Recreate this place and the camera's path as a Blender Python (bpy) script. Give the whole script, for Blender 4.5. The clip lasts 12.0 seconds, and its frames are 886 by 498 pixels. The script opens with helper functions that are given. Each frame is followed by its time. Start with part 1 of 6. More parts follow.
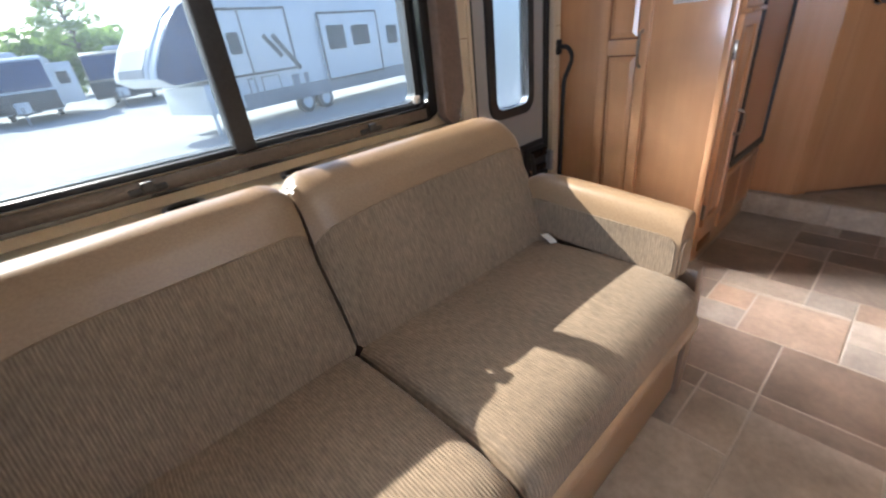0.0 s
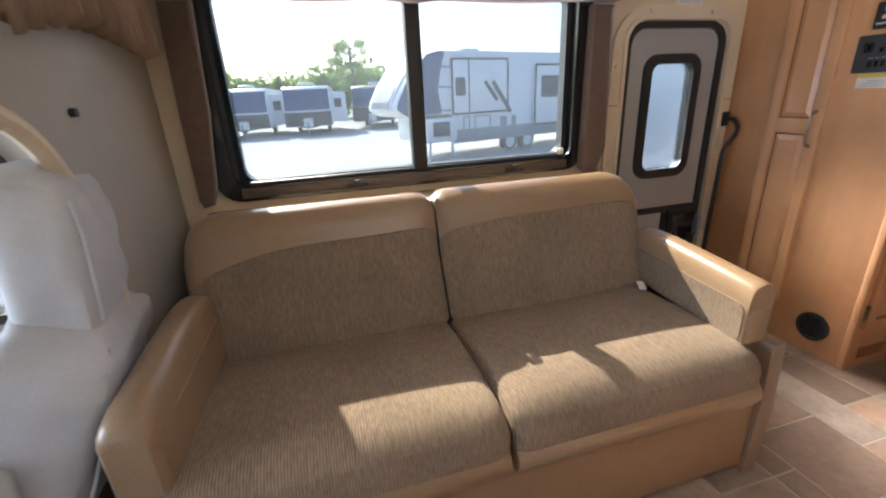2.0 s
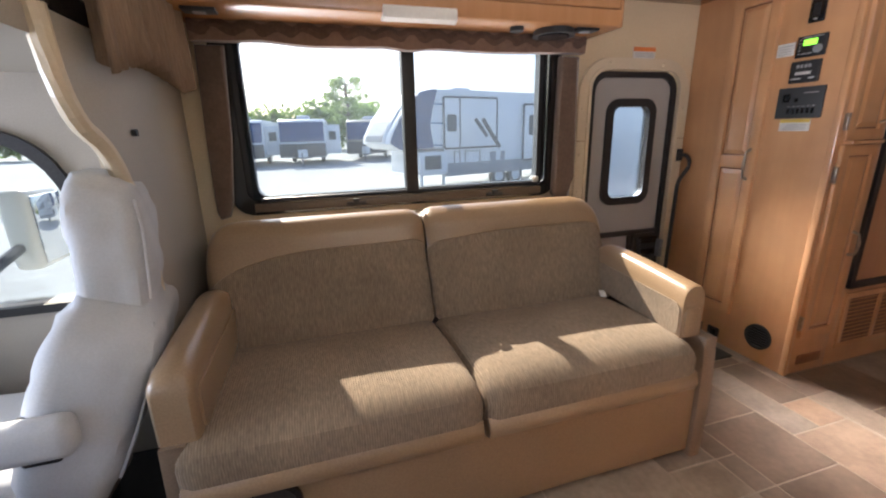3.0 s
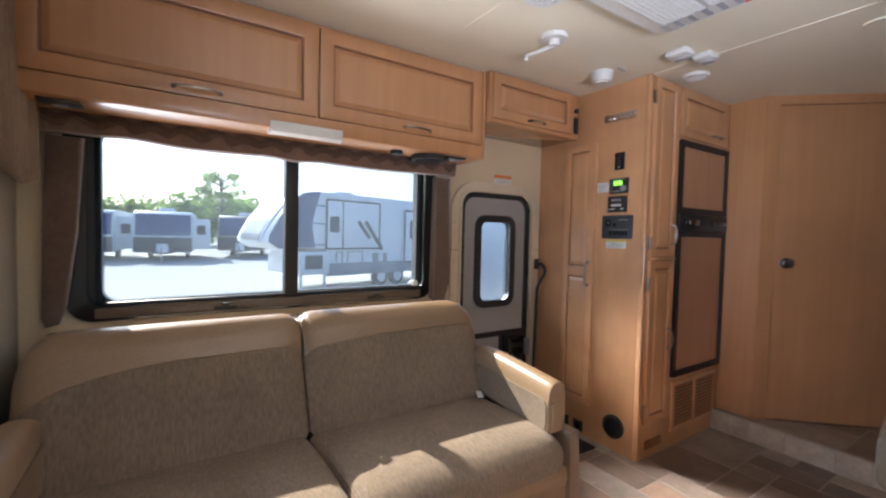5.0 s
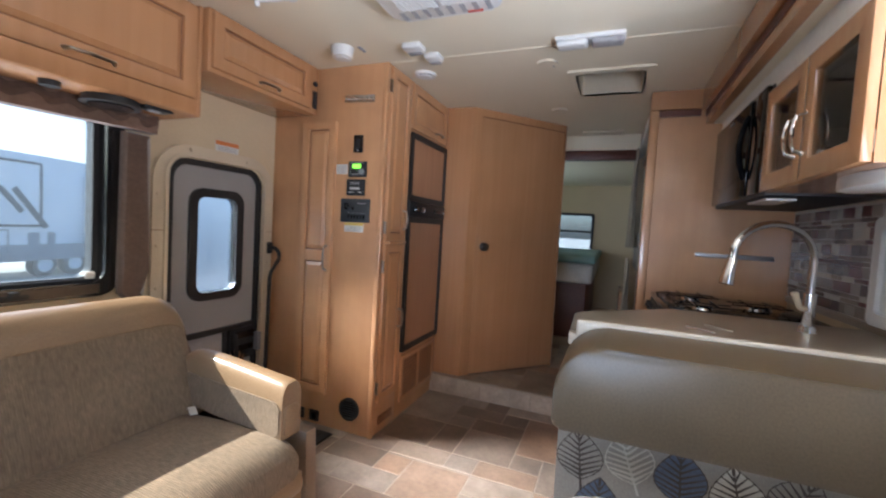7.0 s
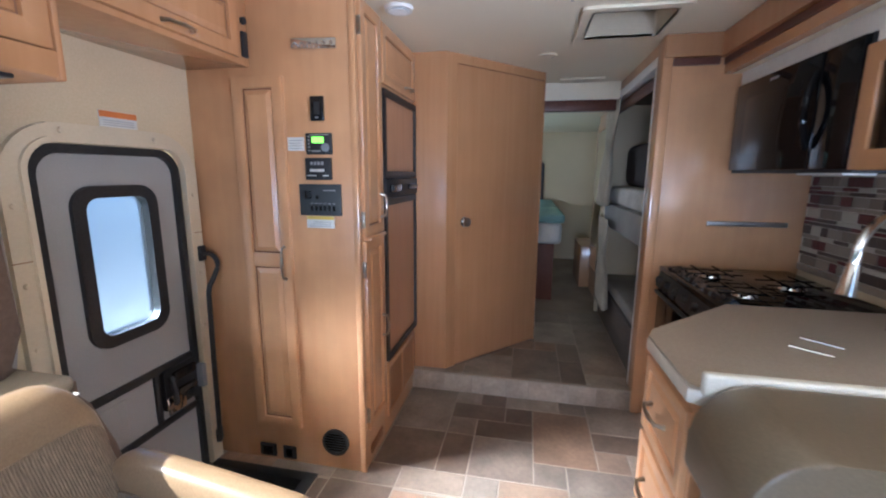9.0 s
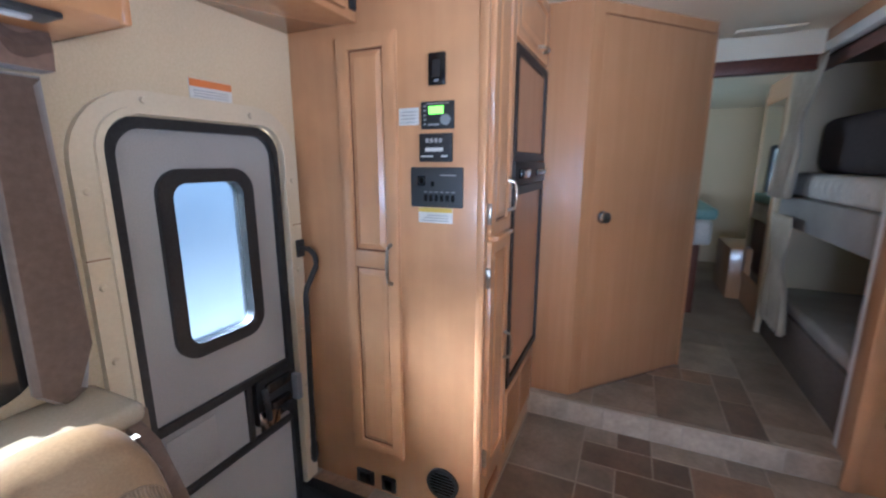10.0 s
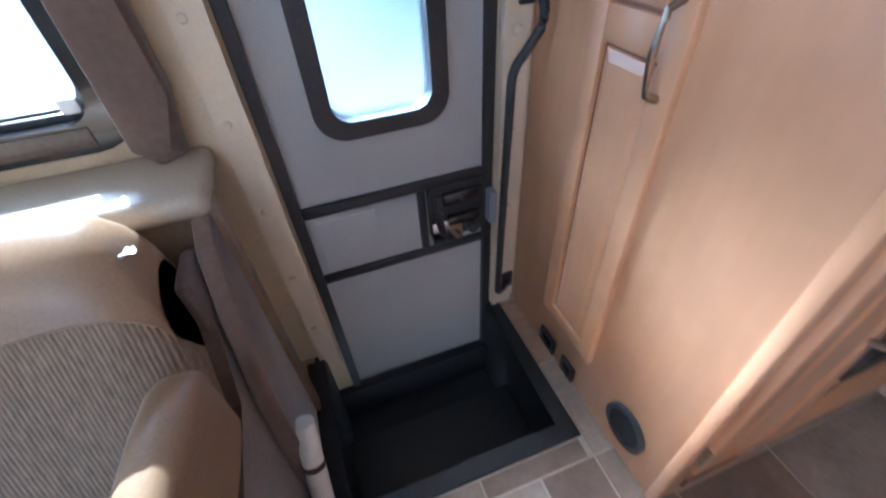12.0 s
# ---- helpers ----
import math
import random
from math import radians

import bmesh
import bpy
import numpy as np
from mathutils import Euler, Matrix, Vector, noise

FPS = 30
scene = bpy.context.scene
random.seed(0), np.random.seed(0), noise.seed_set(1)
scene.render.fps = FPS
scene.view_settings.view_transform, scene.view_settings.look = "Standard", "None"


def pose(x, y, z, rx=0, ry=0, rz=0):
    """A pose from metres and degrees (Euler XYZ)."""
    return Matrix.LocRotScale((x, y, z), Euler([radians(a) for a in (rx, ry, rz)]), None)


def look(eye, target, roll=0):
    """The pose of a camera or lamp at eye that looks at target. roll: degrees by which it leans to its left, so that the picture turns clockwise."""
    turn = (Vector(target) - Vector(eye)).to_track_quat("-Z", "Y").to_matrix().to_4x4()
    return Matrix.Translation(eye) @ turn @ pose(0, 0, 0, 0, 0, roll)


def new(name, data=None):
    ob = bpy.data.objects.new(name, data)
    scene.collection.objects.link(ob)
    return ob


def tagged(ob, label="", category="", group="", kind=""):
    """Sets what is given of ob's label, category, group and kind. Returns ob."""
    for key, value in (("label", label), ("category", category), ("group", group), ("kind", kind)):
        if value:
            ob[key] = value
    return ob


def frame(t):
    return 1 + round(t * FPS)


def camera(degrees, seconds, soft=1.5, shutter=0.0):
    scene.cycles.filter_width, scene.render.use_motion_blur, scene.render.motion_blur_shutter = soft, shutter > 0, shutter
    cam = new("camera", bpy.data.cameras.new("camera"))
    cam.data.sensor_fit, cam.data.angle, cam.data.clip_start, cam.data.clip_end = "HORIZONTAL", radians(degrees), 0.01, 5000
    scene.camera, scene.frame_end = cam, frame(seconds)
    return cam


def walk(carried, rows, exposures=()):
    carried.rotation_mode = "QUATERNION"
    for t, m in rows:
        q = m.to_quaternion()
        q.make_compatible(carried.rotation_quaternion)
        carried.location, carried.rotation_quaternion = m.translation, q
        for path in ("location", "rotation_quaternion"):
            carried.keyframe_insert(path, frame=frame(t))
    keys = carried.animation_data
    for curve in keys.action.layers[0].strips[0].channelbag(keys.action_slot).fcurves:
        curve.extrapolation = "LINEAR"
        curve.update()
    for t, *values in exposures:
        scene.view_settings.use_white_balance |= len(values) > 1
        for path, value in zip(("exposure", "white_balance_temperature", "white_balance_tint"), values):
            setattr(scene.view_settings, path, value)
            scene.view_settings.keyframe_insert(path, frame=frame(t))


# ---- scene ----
cam = camera(93.5, 12.0, 2.1, 0.4)
PATH = [
    (0, (0.498, -0.012, 1.167), (1.637, 1.349, 0.246), -6.8),
    (0.5, (0.518, -0.012, 1.227), (1.511, 1.472, 0.327), -2.7),
    (1, (0.55, -0.164, 1.241), (1.274, 1.509, 0.42), -2.6),
    (1.5, (0.535, -0.27, 1.208), (1.119, 1.473, 0.421), -2.5),
    (2, (0.5, -0.456, 1.21), (0.989, 1.358, 0.523), -2.8),
    (2.5, (0.466, -0.609, 1.193), (0.96, 1.231, 0.583), -2.2),
    (4.5, (0.419, -0.758, 1.221), (1.347, 1.001, 1.012), 1.2),
    (5, (0.428, -0.74, 1.222), (1.513, 0.939, 1.152), 1.3),
    (5.5, (0.429, -0.712, 1.217), (1.715, 0.82, 1.214), 1.4),
    (6, (0.464, -0.718, 1.231), (1.948, 0.623, 1.219), 2.3),
    (6.5, (0.49, -0.703, 1.229), (2.177, 0.37, 1.18), 2.8),
    (7, (0.546, -0.637, 1.216), (2.398, 0.111, 1.116), 3.3),
    (9, (0.901, -0.149, 1.403), (2.829, 0.243, 1.044), 0.4),
    (9.5, (1.047, 0.025, 1.385), (2.917, 0.633, 1.02), -0.5),
    (10, (1.267, 0.119, 1.368), (3.053, 0.924, 0.962), 0.0),
    (10.5, (1.502, 0.143, 1.373), (3.008, 1.191, 0.578), 1.9),
    (11, (1.675, 0.206, 1.275), (2.76, 1.329, 0.025), 2.6),
    (11.5, (1.823, 0.316, 1.23), (2.557, 1.5, -0.205), 1.4),
    (12, (1.99, 0.383, 1.227), (2.435, 1.797, -0.115), -4.1),
]
walk(cam, [(t, look(eye, target, roll)) for t, eye, target, roll in PATH],
     [(0.0, 1.6, 5500, 15), (1.0, 1.58, 6450, 17), (2.0, 1.45, 5950, 17), (2.5, 1.45, 6100, 19), (4.5, 1.38, 5700, 17), (7.0, 1.5, 5500, 14), (9.0, 1.98, 5000, 12), (10.5, 2.08, 4750, 12), (11.5, 2.14, 4600, 12), (12.0, 2.26, 4350, 12)])

# ---- light ----
SUN_WAY = Vector((0.265, -1.0, -0.70)).normalized()
world = bpy.data.worlds.new("world")
scene.world = world
world.use_nodes = True
_n, _l = world.node_tree.nodes, world.node_tree.links
sky = _n.new("ShaderNodeTexSky")
sky.sky_type, sky.sun_disc = "NISHITA", False
sky.sun_elevation = math.asin(-SUN_WAY.z)
sky.sun_rotation = math.atan2(-SUN_WAY.x, -SUN_WAY.y)
sky.dust_density, sky.air_density = 3.0, 1.0
_l.new(sky.outputs[0], _n["Background"].inputs[0])
_n["Background"].inputs[1].default_value = 0.15
sun = new("sun", bpy.data.lights.new("sun", "SUN"))
sun.data.energy, sun.data.angle, sun.data.color = 5.0, radians(0.6), (1.0, 0.90, 0.67)
sun.matrix_world = look((0, 0, 20), Vector((0, 0, 20)) + SUN_WAY)


def window_light(name, centre, way, w, h, power, colour=(0.86, 0.93, 1.0)):
    """An area lamp facing way: a stand-in for outside light, or added fill."""
    ob = new(name, bpy.data.lights.new(name, "AREA"))
    ob.data.shape, ob.data.size, ob.data.size_y, ob.data.energy, ob.data.color = "RECTANGLE", w, h, power, colour
    ob.matrix_world = look(centre, Vector(centre) + Vector(way))
    return ob


# Added fill in an unseen dinette window, tilted up to brighten the ceiling.
dinette_fill = window_light("dinette_fill_light", (0.9, -1.58, 1.25), (0.38, 0.38, 0.84), 1.2, 0.6, 16, (0.93, 0.96, 1.0))
dinette_fill.data.spread = radians(125)
screen_light = window_light("windscreen_light", (-1.80, 0.1, 1.05), (1, 0.02, 0.06), 1.5, 0.6, 6.5, (0.80, 0.90, 1.0))
screen_light.data.spread = radians(95)
# Added fill at an unseen side opening, to brighten the bedroom.
window_light("bedroom_fill_light", (5.6, 1.37, 1.25), (0, -1, 0), 0.7, 0.45, 2.5)
# stands in for sun scattered by the frosted door pane
door_light = window_light("door_window_light", (2.17, 1.27, 1.03), (0.12, -0.84, -0.53), 0.23, 0.44, 3.6, (1.0, 0.96, 0.89))
door_light.data.spread = radians(46)
# added to stand in for light bounced up off the sunlit gravel
sofa_window = window_light("sofa_window_light", (0.9, 1.44, 1.2), (0.3, -0.60, 0.74), 1.4, 0.6, 1.8, (1.0, 0.95, 0.86))
sofa_window.data.spread = radians(56)


# ---- materials ----
def material(name):
    m = bpy.data.materials.new(name)
    m.use_nodes = True
    return m, m.node_tree.nodes, m.node_tree.links, m.node_tree.nodes["Principled BSDF"]


def ramp(n, stops):
    r = n.new("ShaderNodeValToRGB")
    while len(r.color_ramp.elements) < len(stops):
        r.color_ramp.elements.new(0.5)
    for e, (p, c) in zip(r.color_ramp.elements, stops):
        e.position, e.color = p, (*c, 1)
    return r


def mixed(n, l, fac, a, b, mode="MIX"):
    m = n.new("ShaderNodeMix")
    m.data_type, m.blend_type = "RGBA", mode
    for i, v in ((0, fac), (6, a), (7, b)):
        if isinstance(v, (int, float)):
            m.inputs[i].default_value = v
        elif isinstance(v, tuple):
            m.inputs[i].default_value = (*v, 1)
        else:
            l.new(v, m.inputs[i])
    return m.outputs[2]


def surface(name, c1, c2, rough=0.6, metal=0.0, grain=(40, 40, 40), big=2.0, bump=0.1, depth=0.002, vary=0.0, stain=0.25, coat=0.0, sheen=0.0):
    """A surface whose colour runs between c1 and c2 by a grain and by larger stains."""
    m, n, l, p = material(name)
    co = n.new("ShaderNodeTexCoord")
    mp = n.new("ShaderNodeMapping")
    mp.inputs["Scale"].default_value = grain
    l.new(co.outputs["Object"], mp.inputs[0])
    if vary:
        inf = n.new("ShaderNodeObjectInfo")
        ml = n.new("ShaderNodeMath")
        ml.operation = "MULTIPLY"
        ml.inputs[1].default_value = 37.0
        l.new(inf.outputs["Random"], ml.inputs[0])
        l.new(ml.outputs[0], mp.inputs["Location"])
    t = n.new("ShaderNodeTexNoise")
    t.inputs["Scale"].default_value, t.inputs["Detail"].default_value = 1.0, 5.0
    l.new(mp.outputs[0], t.inputs["Vector"])
    b = n.new("ShaderNodeTexNoise")
    b.inputs["Scale"].default_value, b.inputs["Detail"].default_value = big, 3.0
    l.new(co.outputs["Object"], b.inputs["Vector"])
    r = ramp(n, [(0.3, c1), (0.7, c2)])
    l.new(t.outputs[0], r.inputs[0])
    rb = ramp(n, [(0.35, (1 - stain,) * 3), (0.65, (1.0,) * 3)])
    l.new(b.outputs[0], rb.inputs[0])
    col = mixed(n, l, 1.0, r.outputs[0], rb.outputs[0], "MULTIPLY")
    if vary:
        rv = ramp(n, [(0.0, (1 - vary,) * 3), (1.0, (1 + vary,) * 3)])
        l.new(inf.outputs["Random"], rv.inputs[0])
        col = mixed(n, l, 1.0, col, rv.outputs[0], "MULTIPLY")
    l.new(col, p.inputs["Base Color"])
    p.inputs["Roughness"].default_value, p.inputs["Metallic"].default_value = rough, metal
    p.inputs["Coat Weight"].default_value, p.inputs["Coat Roughness"].default_value = coat, 0.12
    p.inputs["Sheen Weight"].default_value = sheen
    if bump:
        u = n.new("ShaderNodeBump")
        u.inputs["Strength"].default_value, u.inputs["Distance"].default_value = bump, depth
        l.new(t.outputs[0], u.inputs["Height"])
        l.new(u.outputs[0], p.inputs["Normal"])
    return m


WOOD = surface("maple_wood", (0.575, 0.302, 0.140), (0.615, 0.335, 0.162), 0.30, 0, (26, 26, 2.4), 4.5, 0.03, 0.001, 0.0, 0.15, 0.55)
# Darker copy of maple_wood; weaker light on these panels is put into the colour.
WOOD_SHADED = surface("maple_wood_shaded", (0.475, 0.236, 0.105), (0.52, 0.267, 0.123), 0.26, 0, (30, 30, 1.3), 1.3, 0.03, 0.001, 0.0, 0.16, 0.6)
WOOD_DARK = surface("maple_groove", (0.20, 0.085, 0.04), (0.27, 0.12, 0.06), 0.45, 0, (38, 38, 3), 2, 0.05, 0.001)
WOOD_STRIPE = surface("dark_veneer", (0.10, 0.03, 0.018), (0.15, 0.05, 0.03), 0.4, 0, (4, 60, 60), 2, 0.03, 0.001)
WALL = surface("cream_wallboard", (0.63, 0.51, 0.33), (0.70, 0.575, 0.385), 0.7, 0, (160, 160, 160), 1.2, 0.08, 0.001, 0, 0.10)
CEILING = surface("cream_ceiling_vinyl", (0.80, 0.72, 0.55), (0.85, 0.77, 0.60), 0.55, 0, (220, 220, 220), 1.0, 0.06, 0.001, 0, 0.08)
CREAM = surface("cream_plastic", (0.64, 0.54, 0.39), (0.68, 0.58, 0.43), 0.38, 0, (90, 90, 90), 3, 0.03, 0.001, 0, 0.12)
WHITE = surface("white_plastic", (0.74, 0.73, 0.70), (0.80, 0.79, 0.76), 0.35, 0, (60, 60, 60), 4, 0.02, 0.001, 0, 0.06)
BLACK = surface("black_rubber", (0.012, 0.012, 0.014), (0.025, 0.025, 0.027), 0.5, 0, (120, 120, 120), 3, 0.05, 0.001, 0, 0.2)
FRAME_BLACK = surface("black_anodised_frame", (0.010, 0.010, 0.011), (0.020, 0.020, 0.021), 0.16, 0, (120, 120, 120), 3, 0.01, 0.001, 0, 0.2, 0.4)
BRONZE_RAIL = surface("bronze_brown_rail", (0.085, 0.062, 0.045), (0.12, 0.09, 0.066), 0.38, 0, (90, 4, 90), 3, 0.02, 0.001, 0, 0.2)
BLACK_GLOSS = surface("black_gloss", (0.008, 0.008, 0.009), (0.016, 0.016, 0.018), 0.2, 0, (30, 30, 30), 3, 0.0, 0.001)
BLACK_GLASS = surface("black_glass", (0.005, 0.005, 0.006), (0.008, 0.008, 0.009), 0.05, 0, (30, 30, 30), 3, 0.0)
BLACK_GLASS.node_tree.nodes["Principled BSDF"].inputs["Specular IOR Level"].default_value = 0.14
STEP_RUBBER = surface("step_plastic", (0.009, 0.010, 0.012), (0.02, 0.022, 0.025), 0.55, 0, (300, 300, 300), 3, 0.3, 0.001, 0, 0.3)
DOOR_GREY = surface("door_grey_panel", (0.335, 0.325, 0.315), (0.385, 0.375, 0.365), 0.75, 0, (260, 260, 260), 1.5, 0.12, 0.001, 0, 0.10)
CHROME = surface("chrome", (0.75, 0.75, 0.76), (0.82, 0.82, 0.83), 0.12, 1.0, (30, 30, 30), 4, 0.0)
BRUSHED = surface("brushed_steel", (0.36, 0.35, 0.34), (0.44, 0.43, 0.42), 0.38, 1.0, (6, 6, 220), 4, 0.05)
BRONZE = surface("pewter", (0.34, 0.28, 0.22), (0.46, 0.39, 0.31), 0.28, 1.0, (60, 60, 60), 4, 0.02)
# Lighter copy of brown_suede; the header's light is put into its colour.
SUEDE_LIT = surface("brown_suede_lit", (0.20, 0.127, 0.093), (0.255, 0.165, 0.122), 0.95, 0, (60, 60, 60), 5, 0.25, 0.002, 0, 0.25, 0, 0.4)
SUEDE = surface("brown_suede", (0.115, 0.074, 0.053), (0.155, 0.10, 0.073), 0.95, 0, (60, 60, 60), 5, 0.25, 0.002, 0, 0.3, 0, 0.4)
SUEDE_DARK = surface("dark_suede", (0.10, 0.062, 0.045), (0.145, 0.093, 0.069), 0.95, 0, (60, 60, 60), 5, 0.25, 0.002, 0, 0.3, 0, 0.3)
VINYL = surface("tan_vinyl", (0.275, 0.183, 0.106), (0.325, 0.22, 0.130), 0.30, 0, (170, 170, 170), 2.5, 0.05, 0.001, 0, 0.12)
VINYL_OLIVE = surface("olive_tan_vinyl", (0.120, 0.088, 0.053), (0.150, 0.111, 0.069), 0.36, 0, (170, 170, 170), 2.5, 0.04, 0.001, 0, 0.15)
LEDGE_GREY = surface("ledge_vinyl", (0.40, 0.34, 0.26), (0.45, 0.385, 0.30), 0.22, 0, (170, 170, 170), 2.5, 0.06, 0.001, 0, 0.15)
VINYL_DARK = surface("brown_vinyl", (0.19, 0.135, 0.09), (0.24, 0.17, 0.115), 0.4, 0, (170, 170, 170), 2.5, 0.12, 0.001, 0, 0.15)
SEAT_COVER = surface("grey_seat_cover", (0.51, 0.52, 0.535), (0.57, 0.58, 0.595), 0.85, 0, (200, 200, 200), 4, 0.10, 0.001, 0, 0.15)
CAB_TRIM = surface("cab_trim_plastic", (0.38, 0.345, 0.295), (0.43, 0.39, 0.335), 0.5, 0, (260, 260, 260), 2, 0.1, 0.001, 0, 0.1)
CURTAIN = surface("tan_curtain", (0.21, 0.145, 0.10), (0.28, 0.20, 0.135), 0.9, 0, (260, 260, 30), 3, 0.2, 0.001, 0, 0.15)
GREY_SHEET = surface("grey_sheet", (0.30, 0.28, 0.255), (0.37, 0.345, 0.31), 0.9, 0, (200, 200, 60), 3, 0.2, 0.001)
DRAPE = surface("beige_drape", (0.44, 0.37, 0.27), (0.54, 0.46, 0.35), 0.9, 0, (200, 200, 60), 3, 0.2, 0.001)
COUNTER = surface("brown_laminate", (0.23, 0.18, 0.13), (0.36, 0.29, 0.22), 0.28, 0, (240, 240, 240), 3, 0.02, 0.001, 0, 0.1)
COUNTER_EDGE = surface("counter_edge", (0.66, 0.60, 0.50), (0.74, 0.68, 0.58), 0.35, 0, (150, 150, 150), 3, 0.02)
GROUT = surface("floor_grout", (0.36, 0.29, 0.22), (0.45, 0.37, 0.29), 0.7, 0, (120, 120, 120), 3, 0.1)
FRIDGE = surface("fridge_panel", (0.44, 0.23, 0.125), (0.50, 0.27, 0.15), 0.42, 0, (38, 38, 2.2), 1.6, 0.03, 0.001, 0, 0.1, 0.1)
# Brown board, darkened to put the bunk recess's shade into its colour.
SHADED_BOARD = surface("shaded_brown_board", (0.13, 0.105, 0.085), (0.18, 0.145, 0.115), 0.7, 0, (80, 80, 80), 2, 0.1)
TEAL = surface("teal_mattress", (0.24, 0.40, 0.36), (0.32, 0.48, 0.43), 0.85, 0, (120, 120, 120), 3, 0.2)
TICKING = surface("white_quilted_ticking", (0.55, 0.52, 0.47), (0.64, 0.61, 0.55), 0.85, 0, (60, 60, 60), 4, 0.3, 0.004)
DARK_CLOTH = surface("dark_brown_cloth", (0.03, 0.018, 0.014), (0.055, 0.035, 0.028), 0.8, 0, (60, 60, 60), 4, 0.2)
GRAVEL = surface("pale_gravel", (0.44, 0.42, 0.38), (0.60, 0.58, 0.54), 0.9, 0, (3, 3, 3), 0.05, 0.3, 0.02, 0, 0.2)
RV_WHITE = surface("rv_white_skin", (0.72, 0.74, 0.76), (0.78, 0.80, 0.82), 0.3, 0, (2, 2, 2), 0.4, 0.0, 0.001, 0, 0.06)
RV_NAVY = surface("rv_navy_cap", (0.03, 0.06, 0.16), (0.05, 0.09, 0.22), 0.25, 0, (2, 2, 2), 0.4, 0.0, 0.001, 0, 0.2)
RV_GREY = surface("rv_grey_skirt", (0.22, 0.24, 0.27), (0.30, 0.32, 0.35), 0.5, 0, (2, 2, 2), 0.6, 0.0, 0.001, 0, 0.2)
RV_DARK = surface("rv_dark_parts", (0.03, 0.035, 0.04), (0.06, 0.065, 0.07), 0.5, 0, (3, 3, 3), 1, 0.0)
RV_WINDOW = surface("rv_tinted_pane", (0.03, 0.045, 0.06), (0.05, 0.07, 0.09), 0.08, 0, (2, 2, 2), 0.5, 0.0)
RV_BLUE = surface("rv_blue_graphic", (0.10, 0.20, 0.36), (0.14, 0.26, 0.42), 0.3, 0, (2, 2, 2), 0.4, 0.0)
RV_BEIGE = surface("rv_beige_skin", (0.42, 0.36, 0.28), (0.50, 0.44, 0.35), 0.4, 0, (2, 2, 2), 0.4, 0.0)
LEAF = surface("tree_leaves", (0.10, 0.16, 0.04), (0.22, 0.29, 0.09), 0.7, 0, (0.8, 0.8, 0.8), 0.3, 0.0, 0.001, 0, 0.3)
_n, _l = LEAF.node_tree.nodes, LEAF.node_tree.links
_t, _m = _n.new("ShaderNodeBsdfTranslucent"), _n.new("ShaderNodeMixShader")
_t.inputs[0].default_value, _m.inputs[0].default_value = (0.30, 0.42, 0.10, 1), 0.55
_l.new(_n["Principled BSDF"].outputs[0], _m.inputs[1]), _l.new(_t.outputs[0], _m.inputs[2]), _l.new(_m.outputs[0], _n["Material Output"].inputs[0])
BARK = surface("tree_bark", (0.09, 0.07, 0.05), (0.15, 0.12, 0.09), 0.9, 0, (8, 8, 2), 1, 0.3)
RED = surface("red_print", (0.55, 0.05, 0.03), (0.6, 0.07, 0.04), 0.5, 0, (20, 20, 20), 3, 0)
ORANGE = surface("orange_print", (0.75, 0.22, 0.05), (0.8, 0.26, 0.07), 0.5, 0, (20, 20, 20), 3, 0)
YELLOW = surface("yellow_print", (0.75, 0.55, 0.10), (0.8, 0.6, 0.14), 0.5, 0, (20, 20, 20), 3, 0)
PAPER = surface("paper_label", (0.72, 0.71, 0.68), (0.78, 0.77, 0.74), 0.6, 0, (60, 60, 60), 5, 0.0)
INK = surface("grey_ink", (0.32, 0.32, 0.33), (0.4, 0.4, 0.41), 0.6, 0, (60, 60, 60), 5, 0.0)


def fabric(name, c1, c2, ribs=90.0, rough=0.95, axis="X"):
    """Corded upholstery: ribs along the surface with broken, streaky colour."""
    m, n, l, p = material(name)
    co = n.new("ShaderNodeTexCoord")
    mp = n.new("ShaderNodeMapping")
    mp.inputs["Scale"].default_value = (ribs * 1.2, 40, 40) if axis == "X" else (40, ribs * 1.2, 40)
    l.new(co.outputs["Object"], mp.inputs[0])
    t = n.new("ShaderNodeTexNoise")
    t.inputs["Scale"].default_value, t.inputs["Detail"].default_value = 1.0, 4.0
    l.new(mp.outputs[0], t.inputs["Vector"])
    w = n.new("ShaderNodeTexWave")
    w.wave_type, w.bands_direction = "BANDS", axis
    w.inputs["Scale"].default_value, w.inputs["Distortion"].default_value = ribs / 3.2, 1.3
    w.inputs["Detail"].default_value, w.inputs["Detail Scale"].default_value = 2.0, 1.5
    l.new(co.outputs["Object"], w.inputs["Vector"])
    f = n.new("ShaderNodeTexNoise")
    f.inputs["Scale"].default_value, f.inputs["Detail"].default_value = 4.0, 4.0
    l.new(co.outputs["Object"], f.inputs["Vector"])
    r = ramp(n, [(0.32, c1), (0.68, c2)])
    l.new(t.outputs[0], r.inputs[0])
    rw = ramp(n, [(0.08, (0.80,) * 3), (0.55, (1.03,) * 3)])
    l.new(w.outputs[0], rw.inputs[0])
    rf = ramp(n, [(0.3, (0.82,) * 3), (0.7, (1.06,) * 3)])
    l.new(f.outputs[0], rf.inputs[0])
    c = mixed(n, l, 1.0, r.outputs[0], rw.outputs[0], "MULTIPLY")
    c = mixed(n, l, 1.0, c, rf.outputs[0], "MULTIPLY")
    l.new(c, p.inputs["Base Color"])
    p.inputs["Roughness"].default_value, p.inputs["Sheen Weight"].default_value = rough, 0.08
    u = n.new("ShaderNodeBump")
    u.inputs["Strength"].default_value, u.inputs["Distance"].default_value = 0.45, 0.003
    l.new(w.outputs[0], u.inputs["Height"])
    l.new(u.outputs[0], p.inputs["Normal"])
    return m


